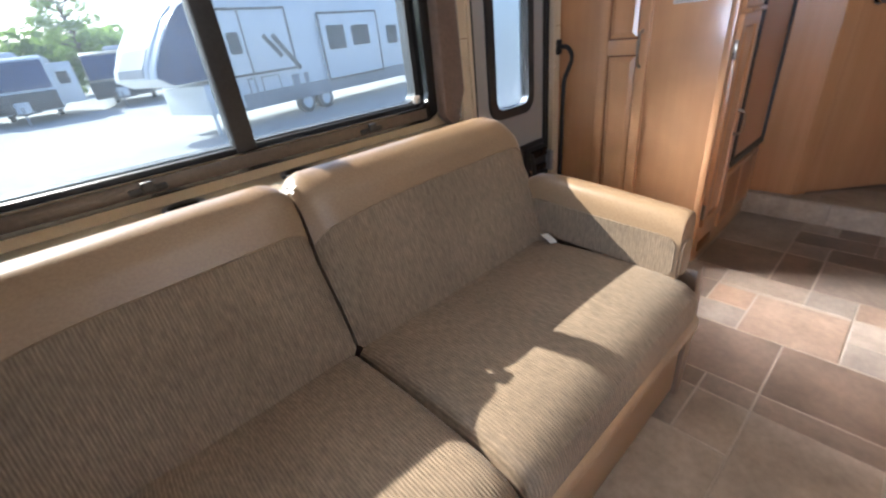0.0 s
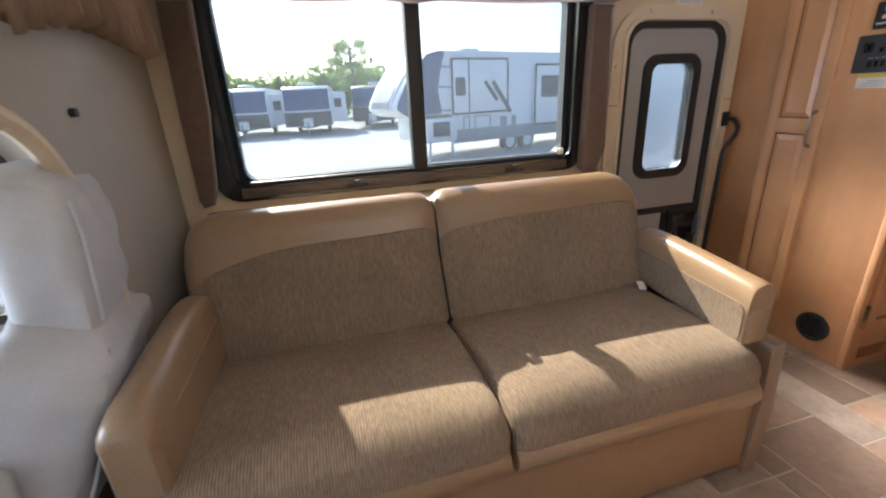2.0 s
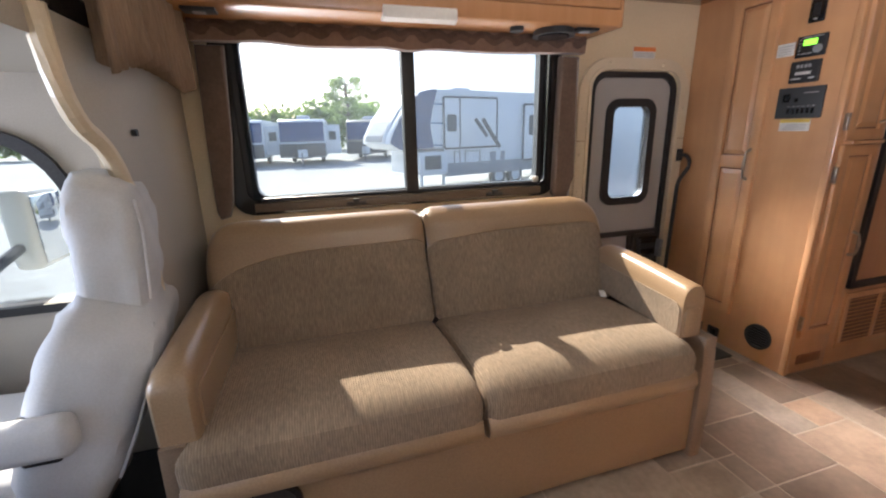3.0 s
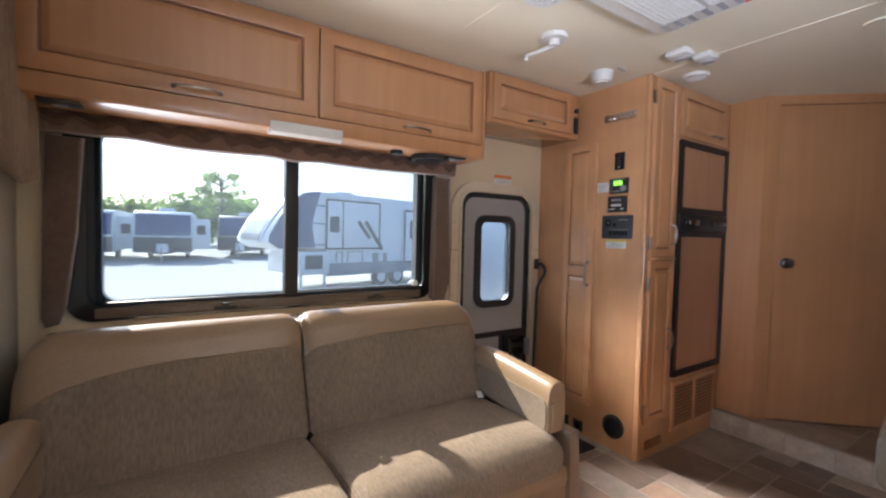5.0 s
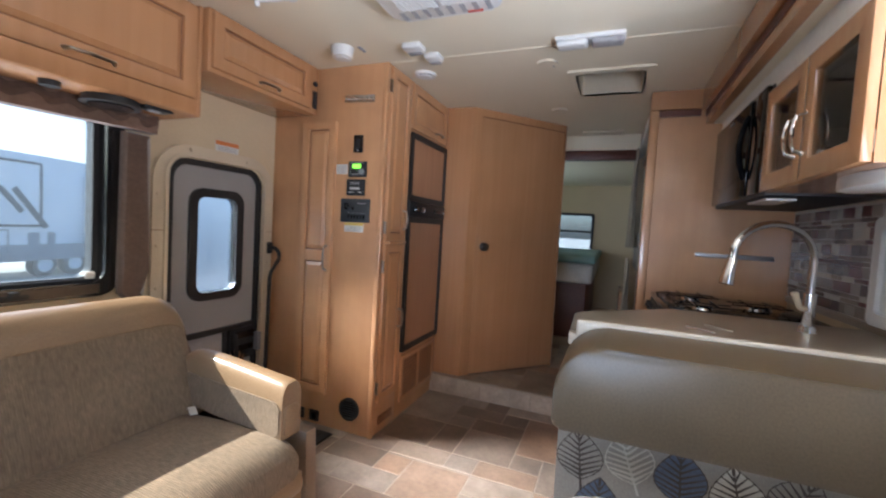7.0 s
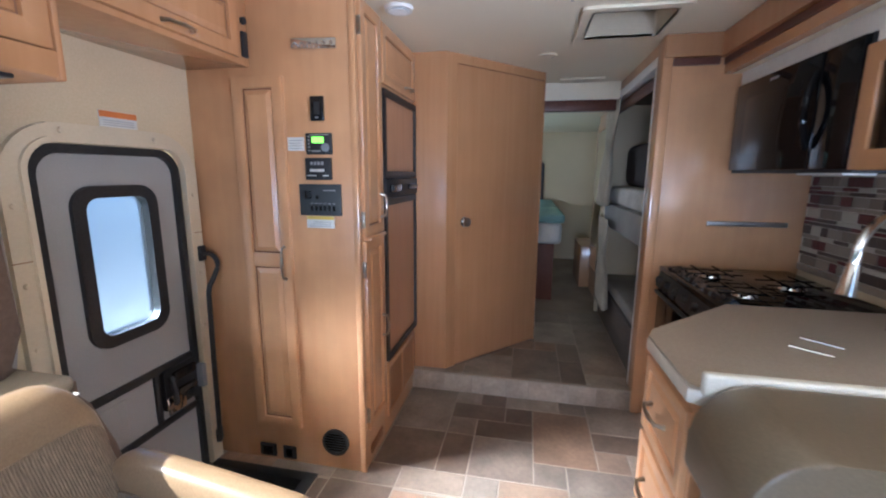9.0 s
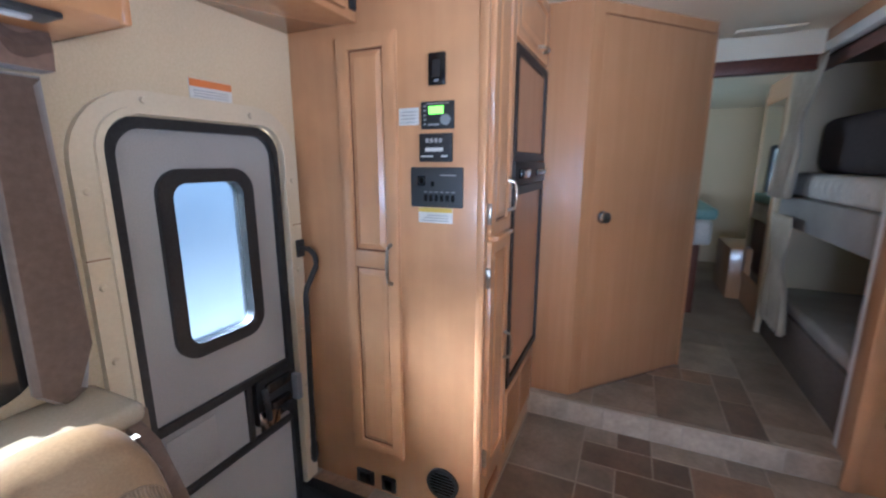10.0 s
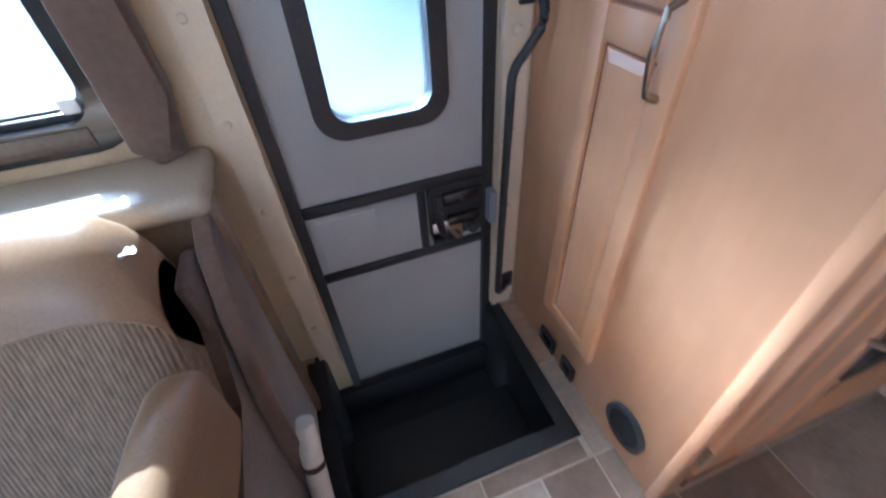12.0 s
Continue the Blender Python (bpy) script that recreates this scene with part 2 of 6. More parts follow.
CORD = fabric("corded_upholstery", (0.192, 0.138, 0.089), (0.295, 0.215, 0.140), 150.0)
CORD_ARM = fabric("corded_upholstery_side", (0.192, 0.138, 0.089), (0.295, 0.215, 0.140), 150.0, axis="Y")


def tile_material(name, tones):
    m, n, l, p = material(name)
    co, inf = n.new("ShaderNodeTexCoord"), n.new("ShaderNodeObjectInfo")
    ad = n.new("ShaderNodeVectorMath")
    ad.operation = "MULTIPLY_ADD"
    ad.inputs[1].default_value = (1, 1, 1)
    sc = n.new("ShaderNodeVectorMath")
    sc.operation = "SCALE"
    sc.inputs[0].default_value, = ((13.0, 29.0, 5.0),)
    l.new(inf.outputs["Random"], sc.inputs["Scale"])
    l.new(co.outputs["Object"], ad.inputs[0])
    l.new(sc.outputs[0], ad.inputs[2])
    a, b = n.new("ShaderNodeTexNoise"), n.new("ShaderNodeTexNoise")
    a.inputs["Scale"].default_value, a.inputs["Detail"].default_value = 6.0, 6.0
    b.inputs["Scale"].default_value, b.inputs["Detail"].default_value = 45.0, 4.0
    l.new(ad.outputs[0], a.inputs["Vector"])
    l.new(ad.outputs[0], b.inputs["Vector"])
    tone = ramp(n, tones)
    l.new(inf.outputs["Random"], tone.inputs[0])
    ra = ramp(n, [(0.3, (0.72,) * 3), (0.7, (1.22,) * 3)])
    l.new(a.outputs[0], ra.inputs[0])
    rb = ramp(n, [(0.3, (0.88,) * 3), (0.7, (1.1,) * 3)])
    l.new(b.outputs[0], rb.inputs[0])
    c = mixed(n, l, 1.0, tone.outputs[0], ra.outputs[0], "MULTIPLY")
    c = mixed(n, l, 1.0, c, rb.outputs[0], "MULTIPLY")
    l.new(c, p.inputs["Base Color"])
    p.inputs["Roughness"].default_value = 0.36
    u = n.new("ShaderNodeBump")
    u.inputs["Strength"].default_value, u.inputs["Distance"].default_value = 0.15, 0.002
    l.new(a.outputs[0], u.inputs["Height"])
    l.new(u.outputs[0], p.inputs["Normal"])
    return m


TILE = tile_material("slate_look_tile", [(0.0, (0.145, 0.095, 0.064)), (0.22, (0.20, 0.138, 0.096)), (0.45, (0.235, 0.185, 0.142)), (0.7, (0.335, 0.265, 0.20)), (0.85, (0.29, 0.215, 0.155)), (1.0, (0.275, 0.165, 0.10))])
RISER_TILE = tile_material("pale_stone_tile", [(0.0, (0.30, 0.225, 0.16)), (0.4, (0.44, 0.355, 0.27)), (0.75, (0.36, 0.28, 0.21)), (1.0, (0.48, 0.40, 0.31))])


def mosaic_material():
    m, n, l, p = material("mosaic_tile")
    inf = n.new("ShaderNodeObjectInfo")
    tone = ramp(n, [(0.0, (0.10, 0.022, 0.026)), (0.2, (0.21, 0.17, 0.14)), (0.36, (0.50, 0.47, 0.40)), (0.6, (0.30, 0.27, 0.23)), (0.78, (0.075, 0.055, 0.05))])
    tone.color_ramp.interpolation = "CONSTANT"
    l.new(inf.outputs["Random"], tone.inputs[0])
    l.new(tone.outputs[0], p.inputs["Base Color"])
    p.inputs["Roughness"].default_value = 0.22
    return m


MOSAIC = mosaic_material()


def glass(name, tint=(1, 1, 1), gloss=1.0, haze=0.0):
    """Clear pane with a thin dusty haze that stands in for glare on it."""
    m, n, l, p = material(name)
    n.remove(p)
    tr, gl, mx, fr = n.new("ShaderNodeBsdfTransparent"), n.new("ShaderNodeBsdfGlossy"), n.new("ShaderNodeMixShader"), n.new("ShaderNodeFresnel")
    tr.inputs[0].default_value, gl.inputs["Roughness"].default_value = (*tint, 1), 0.02
    fr.inputs[0].default_value = 1.0 + 0.25 * gloss
    l.new(fr.outputs[0], mx.inputs[0]), l.new(tr.outputs[0], mx.inputs[1]), l.new(gl.outputs[0], mx.inputs[2])
    if haze:
        tl, dm = n.new("ShaderNodeBsdfTranslucent"), n.new("ShaderNodeMixShader")
        co, t = n.new("ShaderNodeTexCoord"), n.new("ShaderNodeTexNoise")
        t.inputs["Scale"].default_value, t.inputs["Detail"].default_value = 2.2, 3.0
        l.new(co.outputs["Object"], t.inputs["Vector"])
        r = n.new("ShaderNodeMapRange")
        r.inputs[3].default_value, r.inputs[4].default_value = haze * 0.6, haze * 1.4
        l.new(t.outputs[0], r.inputs[0]), l.new(r.outputs[0], dm.inputs[0])
        tl.inputs[0].default_value = (0.72, 0.86, 1.0, 1)
        l.new(mx.outputs[0], dm.inputs[1]), l.new(tl.outputs[0], dm.inputs[2])
        mx = dm
    l.new(mx.outputs[0], n["Material Output"].inputs[0])
    return m


GLASS = glass("window_glass", (0.62, 0.68, 0.715), 1.0, 0.02)
DOOR_GLASS = glass("door_glass", (0.80, 0.86, 0.90), 1.0)
CABINET_GLASS = glass("cabinet_glass", (0.88, 0.90, 0.90), 2.4)


def frosted():
    """Obscured glazing: blurs the sky and the ground behind it."""
    m, n, l, p = material("frosted_glass")
    n.remove(p)
    rf, tl, mx = n.new("ShaderNodeBsdfRefraction"), n.new("ShaderNodeBsdfTranslucent"), n.new("ShaderNodeMixShader")
    rf.inputs["Color"].default_value, rf.inputs["Roughness"].default_value, rf.inputs["IOR"].default_value = (0.56, 0.61, 0.66, 1), 0.75, 1.3
    tl.inputs[0].default_value, mx.inputs[0].default_value = (0.120, 0.128, 0.150, 1), 0.02
    l.new(rf.outputs[0], mx.inputs[1]), l.new(tl.outputs[0], mx.inputs[2]), l.new(mx.outputs[0], n["Material Output"].inputs[0])
    return m


FROSTED = frosted()


def glowing(name, colour, power):
    m, n, l, p = material(name)
    p.inputs["Base Color"].default_value = (*colour, 1)
    p.inputs["Emission Color"].default_value, p.inputs["Emission Strength"].default_value = (*colour, 1), power
    return m


LCD = glowing("green_display", (0.25, 0.85, 0.05), 0.8)


# ---- builders ----
ORIGIN = {}


def thing(name, at, label, category, group="", kind=""):
    ob = new(name)
    ob.location = at
    ORIGIN[ob] = Vector(at)
    return tagged(ob, label, category, group, kind)


def part(name, bm, mat, parent=None, label="", smooth=True):
    """Links a bmesh given in the world's metres as one mesh object under parent."""
    o = ORIGIN[parent] if parent else Vector((0, 0, 0))
    if o.length:
        bmesh.ops.translate(bm, verts=bm.verts, vec=-o)
    bmesh.ops.recalc_face_normals(bm, faces=bm.faces)
    me = bpy.data.meshes.new(name)
    bm.to_mesh(me)
    bm.free()
    me.materials.append(mat)
    if smooth:
        me.shade_smooth()
        me.set_sharp_from_angle(angle=radians(35))
    ob = new(name, me)
    if parent:
        ob.parent = parent
        ORIGIN[ob] = o
    if label:
        ob["label"] = label
    return ob


def struct(name, bm, mat, label="", category="", smooth=False):
    ob = part(name, bm, mat, None, "", smooth)
    ORIGIN[ob] = Vector((0, 0, 0))
    return tagged(ob, label, category, "", "structure")


def box(x0, x1, y0, y1, z0, z1, r=0.0, seg=2, bm=None, m=None):
    bm = bm or bmesh.new()
    got = bmesh.ops.create_cube(bm, size=1.0)["verts"]
    for v in got:
        v.co = Vector(((x0 + x1) / 2 + v.co.x * (x1 - x0), (y0 + y1) / 2 + v.co.y * (y1 - y0), (z0 + z1) / 2 + v.co.z * (z1 - z0)))
    if m is not None:
        for v in got:
            v.co = m @ v.co
    if r:
        edges = list({e for v in got for e in v.link_edges})
        bmesh.ops.bevel(bm, geom=edges, offset=r, segments=seg, profile=0.5, affect="EDGES", clamp_overlap=True)
    return bm


def boxes(*dims, r=0.0, seg=2):
    bm = bmesh.new()
    for d in dims:
        box(*d, r=r, seg=seg, bm=bm)
    return bm


def rounded(w0, w1, h0, h1, r, seg=6):
    """The outline of a rounded rectangle; r: one radius, or four (bottom left, bottom right, top right, top left)."""
    rs = r if isinstance(r, tuple) else (r,) * 4
    out = []
    for (cx, cy, a), q in zip(((w0, h0, 180), (w1, h0, 270), (w1, h1, 0), (w0, h1, 90)), rs):
        ox, oy = cx + (q if cx == w0 else -q), cy + (q if cy == h0 else -q)
        for i in range(seg + 1):
            t = radians(a + 90 * i / seg)
            out.append((ox + q * math.cos(t), oy + q * math.sin(t)))
    return out


def lift(p, d, axis):
    """A point of an outline at depth d: the outline lies in the plane across axis."""
    return {"y": (p[0], d, p[1]), "x": (d, p[0], p[1]), "z": (p[0], p[1], d)}[axis]


def slab(outline, d0, d1, axis="y", bm=None, r=0.0):
    bm = bm or bmesh.new()
    a = [bm.verts.new(lift(p, d0, axis)) for p in outline]
    b = [bm.verts.new(lift(p, d1, axis)) for p in outline]
    n = len(outline)
    f1, f2 = bm.faces.new(a), bm.faces.new(b)
    for i in range(n):
        bm.faces.new((a[i], a[(i + 1) % n], b[(i + 1) % n], b[i]))
    if r:
        bmesh.ops.bevel(bm, geom=list(set(f1.edges) | set(f2.edges)), offset=r, segments=2, profile=0.5, affect="EDGES", clamp_overlap=True)
    return bm


def ring(outer, inner, d0, d1, axis="y", bm=None):
    """A flat ring between two outlines with the same number of points."""
    bm = bm or bmesh.new()
    n = len(outer)
    q = [[bm.verts.new(lift(p, d, axis)) for p in line] for line, d in ((outer, d0), (inner, d0), (inner, d1), (outer, d1))]
    for i in range(n):
        j = (i + 1) % n
        for k in range(4):
            bm.faces.new((q[k][i], q[k][j], q[(k + 1) % 4][j], q[(k + 1) % 4][i]))
    return bm


def tube(points, r, seg=8, bm=None, caps=True):
    bm = bm or bmesh.new()
    pts = [Vector(p) for p in points]
    prev, up = None, Vector((0.3, 0.2, 1)).normalized()
    for i, p in enumerate(pts):
        d = (pts[min(i + 1, len(pts) - 1)] - pts[max(i - 1, 0)]).normalized()
        side = d.cross(up)
        if side.length < 0.05:
            side = d.cross(Vector((1, 0, 0)))
        side.normalize()
        other = side.cross(d).normalized()
        rr = r[i] if isinstance(r, (list, tuple)) else r
        row = [bm.verts.new(p + rr * (side * math.cos(2 * math.pi * k / seg) + other * math.sin(2 * math.pi * k / seg))) for k in range(seg)]
        if prev:
            for k in range(seg):
                bm.faces.new((prev[k], prev[(k + 1) % seg], row[(k + 1) % seg], row[k]))
        elif caps:
            bm.faces.new(row)
        prev = row
    if caps:
        bm.faces.new(prev)
    return bm


def arc(a, b, c, n=8):
    """Points of a smooth bend from a to c, drawn towards b."""
    a, b, c = Vector(a), Vector(b), Vector(c)
    return [a * (1 - t) ** 2 + b * 2 * t * (1 - t) + c * t * t for t in (i / n for i in range(n + 1))]


def disc(centre, r, axis, depth, seg=28, bm=None, r2=None):
    bm = bm or bmesh.new()
    m = {"z": Matrix(), "x": Matrix.Rotation(radians(90), 4, "Y"), "y": Matrix.Rotation(radians(90), 4, "X")}[axis]
    bmesh.ops.create_cone(bm, cap_ends=True, segments=seg, radius1=r, radius2=r if r2 is None else r2, depth=depth, matrix=Matrix.Translation(centre) @ m)
    return bm


def placed(bm, m):
    bmesh.ops.transform(bm, matrix=m, verts=bm.verts)
    return bm


def handle(parent, m, length, mat=BRONZE, upright=True, out=0.032):
    """A bow handle whose middle stands off the face; local -y is away from the face."""
    h = length / 2
    pts = [Vector((0, 0, -h)), Vector((0, -out * 0.75, -h * 0.86))] + [Vector((0, -out * (0.80 + 0.2 * math.cos(t * 1.5)), h * 0.8 * t)) for t in (-0.8, -0.4, 0, 0.4, 0.8)] + [Vector((0, -out * 0.75, h * 0.86)), Vector((0, 0, h))]
    if not upright:
        pts = [Vector((p.z, p.y, 0)) for p in pts]
    bm = tube(pts, [0.008, 0.006, 0.0055, 0.006, 0.007, 0.006, 0.0055, 0.006, 0.008], 8)
    return part("handle", placed(bm, m), mat, parent, "bowed pewter handle")


def panel_door(parent, m, w, h, stile=0.05, rails=(), t=0.02, name="door", half=0.015, wood=WOOD):
    """A framed cabinet door in local x (width) and z (height), its face towards local -y, with one raised panel between rails."""
    bm = ring(rounded(0, w, 0, h, 0.002, 1), rounded(stile, w - stile, stile, h - stile, 0.002, 1), -t, 0)
    bmesh.ops.bevel(bm, geom=[e for e in bm.edges if all(v.co.y < -t * 0.9 for v in e.verts)], offset=0.004, segments=2, profile=0.5, affect="EDGES", clamp_overlap=True)
    ob = part(name, placed(bm, m), wood, parent)
    spans = [(0.0, stile)]
    for r in rails:
        lo, hi = r * h - half, r * h + half
        part("rail", placed(box(stile - 0.001, w - stile + 0.001, -t + 0.001, 0, lo, hi, 0.004), m), wood, ob)
        spans.append((lo, hi))
    spans.append((h - stile, h))
    for (a, b), (c, d) in zip(spans, spans[1:]):
        g = box(stile - 0.002, w - stile + 0.002, -t * 0.35, -0.001, b - 0.002, c + 0.002)
        part("panel_groove", placed(g, m), WOOD_DARK, ob)
        k = 0.006
        p = bmesh.new()
        z0, z1, x0, x1 = b + k, c - k, stile + k, w - stile - k
        e = min(0.022, (x1 - x0) / 4)
        q = [[p.verts.new((x0 + s, y, z0 + s)), p.verts.new((x1 - s, y, z0 + s)), p.verts.new((x1 - s, y, z1 - s)), p.verts.new((x0 + s, y, z1 - s))] for s, y in ((0, -t * 0.3), (0.003, -t * 0.55), (e, -t * 0.95))]
        for u, v in zip(q, q[1:]):
            for i in range(4):
                p.faces.new((u[i], u[(i + 1) % 4], v[(i + 1) % 4], v[i]))
        p.faces.new(q[-1])
        part("panel", placed(p, m), wood, ob, smooth=False)
    return ob


NORTH = lambda x, y, z: Matrix.Translation((x, y, z))                                         # faces -y
WEST = lambda x, y, z: Matrix.Translation((x, y, z)) @ Matrix.Rotation(radians(-90), 4, "Z")   # faces -x, local x runs to -y
SOUTH = lambda x, y, z: Matrix.Translation((x, y, z)) @ Matrix.Rotation(radians(180), 4, "Z")  # faces +y, local x runs to -x

# ---- structure ----
YN, YS, CEIL, FLOOR2 = 1.33, -1.55, 2.10, 0.125
# the opening at x 5.2 to 6.0 is unseen, left for the bedroom fill
struct("wall_north", boxes(
    (-0.06, 0.13, YN, 1.39, 0, CEIL), (0.13, 1.67, YN, 1.39, 0, 0.875), (0.13, 1.67, YN, 1.39, 1.64, CEIL), (1.67, 1.885, YN, 1.39, -0.45, CEIL),
    (1.885, 2.448, YN, 1.39, 1.485, CEIL), (1.885, 2.448, YN + 0.006, 1.39, -0.45, -0.27), (2.448, 5.2, YN, 1.39, -0.45, CEIL), (5.2, 6.0, YN, 1.39, 0, 1.0), (5.2, 6.0, YN, 1.39, 1.5, CEIL), (6.0, 7.4, YN, 1.39, 0, CEIL)),
    WALL, "cream patterned wallboard on the entry side", "wall")
# the opening at x 0.3 to 1.5 is unseen, left for the dinette fill
struct("wall_south", boxes(
    (-0.06, 0.3, YS - 0.06, YS, 0, CEIL), (0.3, 1.5, YS - 0.06, YS, 0, 0.95), (0.3, 1.5, YS - 0.06, YS, 1.55, CEIL), (1.5, 7.4, YS - 0.06, YS, 0, CEIL)),
    WALL, "cream wallboard behind the kitchen and bunks", "wall")
struct("wall_rear", boxes(
    (7.4, 7.46, -1.61, 1.39, 0, 0.90), (7.4, 7.46, -1.61, 1.39, 1.556, CEIL), (7.4, 7.46, -1.61, -0.346, 0.90, 1.556), (7.4, 7.46, 0.5, 1.39, 0.90, 1.556)),
    WALL, "cream rear bedroom wall", "wall")
struct("ceiling", boxes((-0.06, 2.945, -1.61, 1.39, CEIL, CEIL + 0.05), (3.325, 7.46, -1.61, 1.39, CEIL, CEIL + 0.05), (2.945, 3.325, -1.61, -0.745, CEIL, CEIL + 0.05), (2.945, 3.325, -0.385, 1.39, CEIL, CEIL + 0.05)), CEILING, "cream vinyl ceiling with seams", "ceiling")
struct("ceiling_bedroom", boxes((4.50, 7.40, YS, YN, 2.0, 2.03)), CEILING, "lower cream bedroom ceiling", "ceiling")
for y0, x in ((1.0, 1.46), (0.55, 2.57)):
    struct("trim", box(x, x + 0.022, -1.06, y0, CEIL - 0.003, CEIL + 0.001, 0.0012, 1), CEILING, "thin flat strip over a ceiling seam", "trim")

# floor sheet with the step well cut out of it, and the raised hall floor behind
struct("floor", boxes((-0.06, 1.785, YS, YN, -0.05, 0), (1.785, 2.47, YS, 0.775, -0.05, 0), (2.47, 3.38, YS, YN, -0.05, 0), (1.70, 1.785, 1.2, YN, -0.3, -0.05)), GROUT, "stone-look vinyl tile floor with pale joints", "floor")
struct("floor_hall", boxes((3.38, 7.4, YS, YN, -0.05, FLOOR2)), GROUT, "raised stone-look hall floor behind a low step", "floor")

# step well at the entry door
well = thing("step_well", (2.13, 1.0, -0.45), "black moulded plastic step well inside the entry door", "step well")
well["kind"] = "structure"
part("rim", slab([(1.765, 1.300), (1.765, 0.765), (2.485, 0.765), (2.485, 1.300), (2.435, 1.300), (2.435, 0.812), (1.825, 0.812), (1.825, 1.300)], -0.004, 0.012, "z", r=0.004), STEP_RUBBER, well, "black raised rim")
for b in ((1.79, 1.825, 0.78, 1.33, -0.45, -0.004), (2.435, 2.468, 0.78, 1.33, -0.45, -0.004), (1.825, 2.435, 0.78, 0.812, -0.45, -0.004), (1.825, 2.435, 1.30, 1.334, -0.45, -0.245)):
    part("side", box(*b), STEP_RUBBER, well, smooth=False)
part("tread", box(1.825, 2.435, 0.812, 1.10, -0.26, -0.22, 0.006), STEP_RUBBER, well, "dark textured tread")
part("lower_tread", box(1.825, 2.435, 1.10, 1.30, -0.45, -0.42), STEP_RUBBER, well)

# sofa window
win = thing("window_1", (0.9, YN, 0.845), "wide black-framed sliding window over the sofa", "window", kind="structure")
o, i = rounded(0.085, 1.69, 0.855, 1.67, 0.095), rounded(0.150, 1.622, 0.912, 1.615, 0.055)
part("window_frame", ring(o, i, 1.308, 1.40), FRAME_BLACK, win)
part("outer_flange", ring(rounded(0.13, 1.67, 0.872, 1.645, 0.075), rounded(0.19, 1.60, 0.93, 1.60, 0.045), 1.36, 1.41), BLACK, win)
part("mullion", box(0.872, 0.932, 1.325, 1.385, 0.9, 1.62, 0.004), BLACK, win)
part("sash_rail", boxes((0.20, 0.872, 1.33, 1.37, 0.905, 0.925), (0.932, 1.60, 1.345, 1.385, 0.905, 0.925), r=0.003), BLACK, win)
part("sill_rail", box(0.175, 1.60, 1.3035, 1.3085, 0.868, 0.906, 0.002), BRONZE_RAIL, win, "bronze brown bottom rail")
part("window_track", boxes((0.17, 1.63, 1.313, 1.33, 0.868, 0.878), (0.17, 1.63, 1.313, 1.33, 0.888, 0.896), r=0.002), RV_GREY, win, "grey slide track along the bottom")
for x in (0.62, 1.33):
    lt = part("latch", boxes((x - 0.045, x + 0.045, 1.298, 1.312, 0.872, 0.890), (x - 0.014, x + 0.014, 1.285, 1.30, 0.876, 0.904), r=0.003), BLACK, win, "small slide latch")
for x0, x1, y in ((0.17, 0.88, 1.352), (0.92, 1.62, 1.366)):
    g = part("pane", box(x0, x1, y, y + 0.004, 0.91, 1.62), GLASS, win, smooth=False)
    g.visible_shadow = False
part("bottom_cap", box(1.565, 1.60, 1.33, 1.345, 0.925, 0.955, 0.006), WHITE, win, "small white corner clip")

# entry door with its moulded trim
trim = thing("trim_door", (2.17, YN, -0.02), "cream moulded trim round the entry door, held by screws", "door trim", kind="structure")
o, i = rounded(1.808, 2.531, -0.02, 1.552, (0.004, 0.004, 0.185, 0.185), 8), rounded(1.872, 2.462, -0.02, 1.497, (0.004, 0.004, 0.10, 0.10), 8)
arch = lambda a, b: [*a[9:], *a[:9]] + [*b[9:], *b[:9]][::-1]
part("moulding", slab(arch(o, i), 1.308, 1.332), CREAM, trim)
part("lip", slab(arch(rounded(1.860, 2.474, -0.02, 1.508, (0.004, 0.004, 0.11, 0.11), 8), rounded(1.876, 2.458, -0.02, 1.492, (0.004, 0.004, 0.098, 0.098), 8)), 1.296, 1.311), CREAM, trim)
part("joint", boxes((1.806, 1.858, 1.3065, 1.309, 1.13, 1.133), (2.476, 2.533, 1.3065, 1.309, 1.13, 1.133)), WOOD_DARK, trim)
for x, z in [(1.832, z) for z in (0.17, 0.40, 0.63, 0.86, 1.06, 1.30)] + [(2.50, z) for z in (0.2, 0.45, 0.7, 0.95, 1.30)] + [(1.99, 1.528), (2.33, 1.522)]:
    part("screw_cap", disc((x, 1.305, z), 0.0105, "y", 0.008, 14, r2=0.007), CREAM, trim)
door = thing("door_1", (2.17, YN, -0.26), "closed grey entry door with a tall frosted window and black edging", "door", kind="structure")
part("door_slab", boxes((1.90, 2.03, 1.338, 1.375, -0.262, 1.46), (2.305, 2.435, 1.338, 1.375, -0.262, 1.46), (2.03, 2.305, 1.338, 1.375, -0.262, 0.785), (2.03, 2.305, 1.338, 1.375, 1.325, 1.46)), DOOR_GREY, door, smooth=False)
part("seal", ring(rounded(1.883, 2.450, -0.268, 1.487, (0.01, 0.01, 0.10, 0.10), 8), rounded(1.911, 2.424, -0.243, 1.458, (0.008, 0.008, 0.076, 0.076), 8), 1.318, 1.345), BLACK, door, "black rubber edge seal")
part("window_ring", ring(rounded(2.003, 2.330, 0.762, 1.350, 0.075, 8), rounded(2.047, 2.287, 0.805, 1.308, 0.045, 8), 1.322, 1.38), BLACK, door, "black window surround")
dp = part("pane", slab(rounded(2.04, 2.295, 0.80, 1.315, 0.045, 8), 1.360, 1.364), DOOR_GLASS, door, "window pane")
dp.visible_shadow = False
bm = bmesh.new()
bm.faces.new([bm.verts.new((x, 1.3575, z)) for x, z in rounded(2.042, 2.293, 0.802, 1.313, 0.045, 8)])
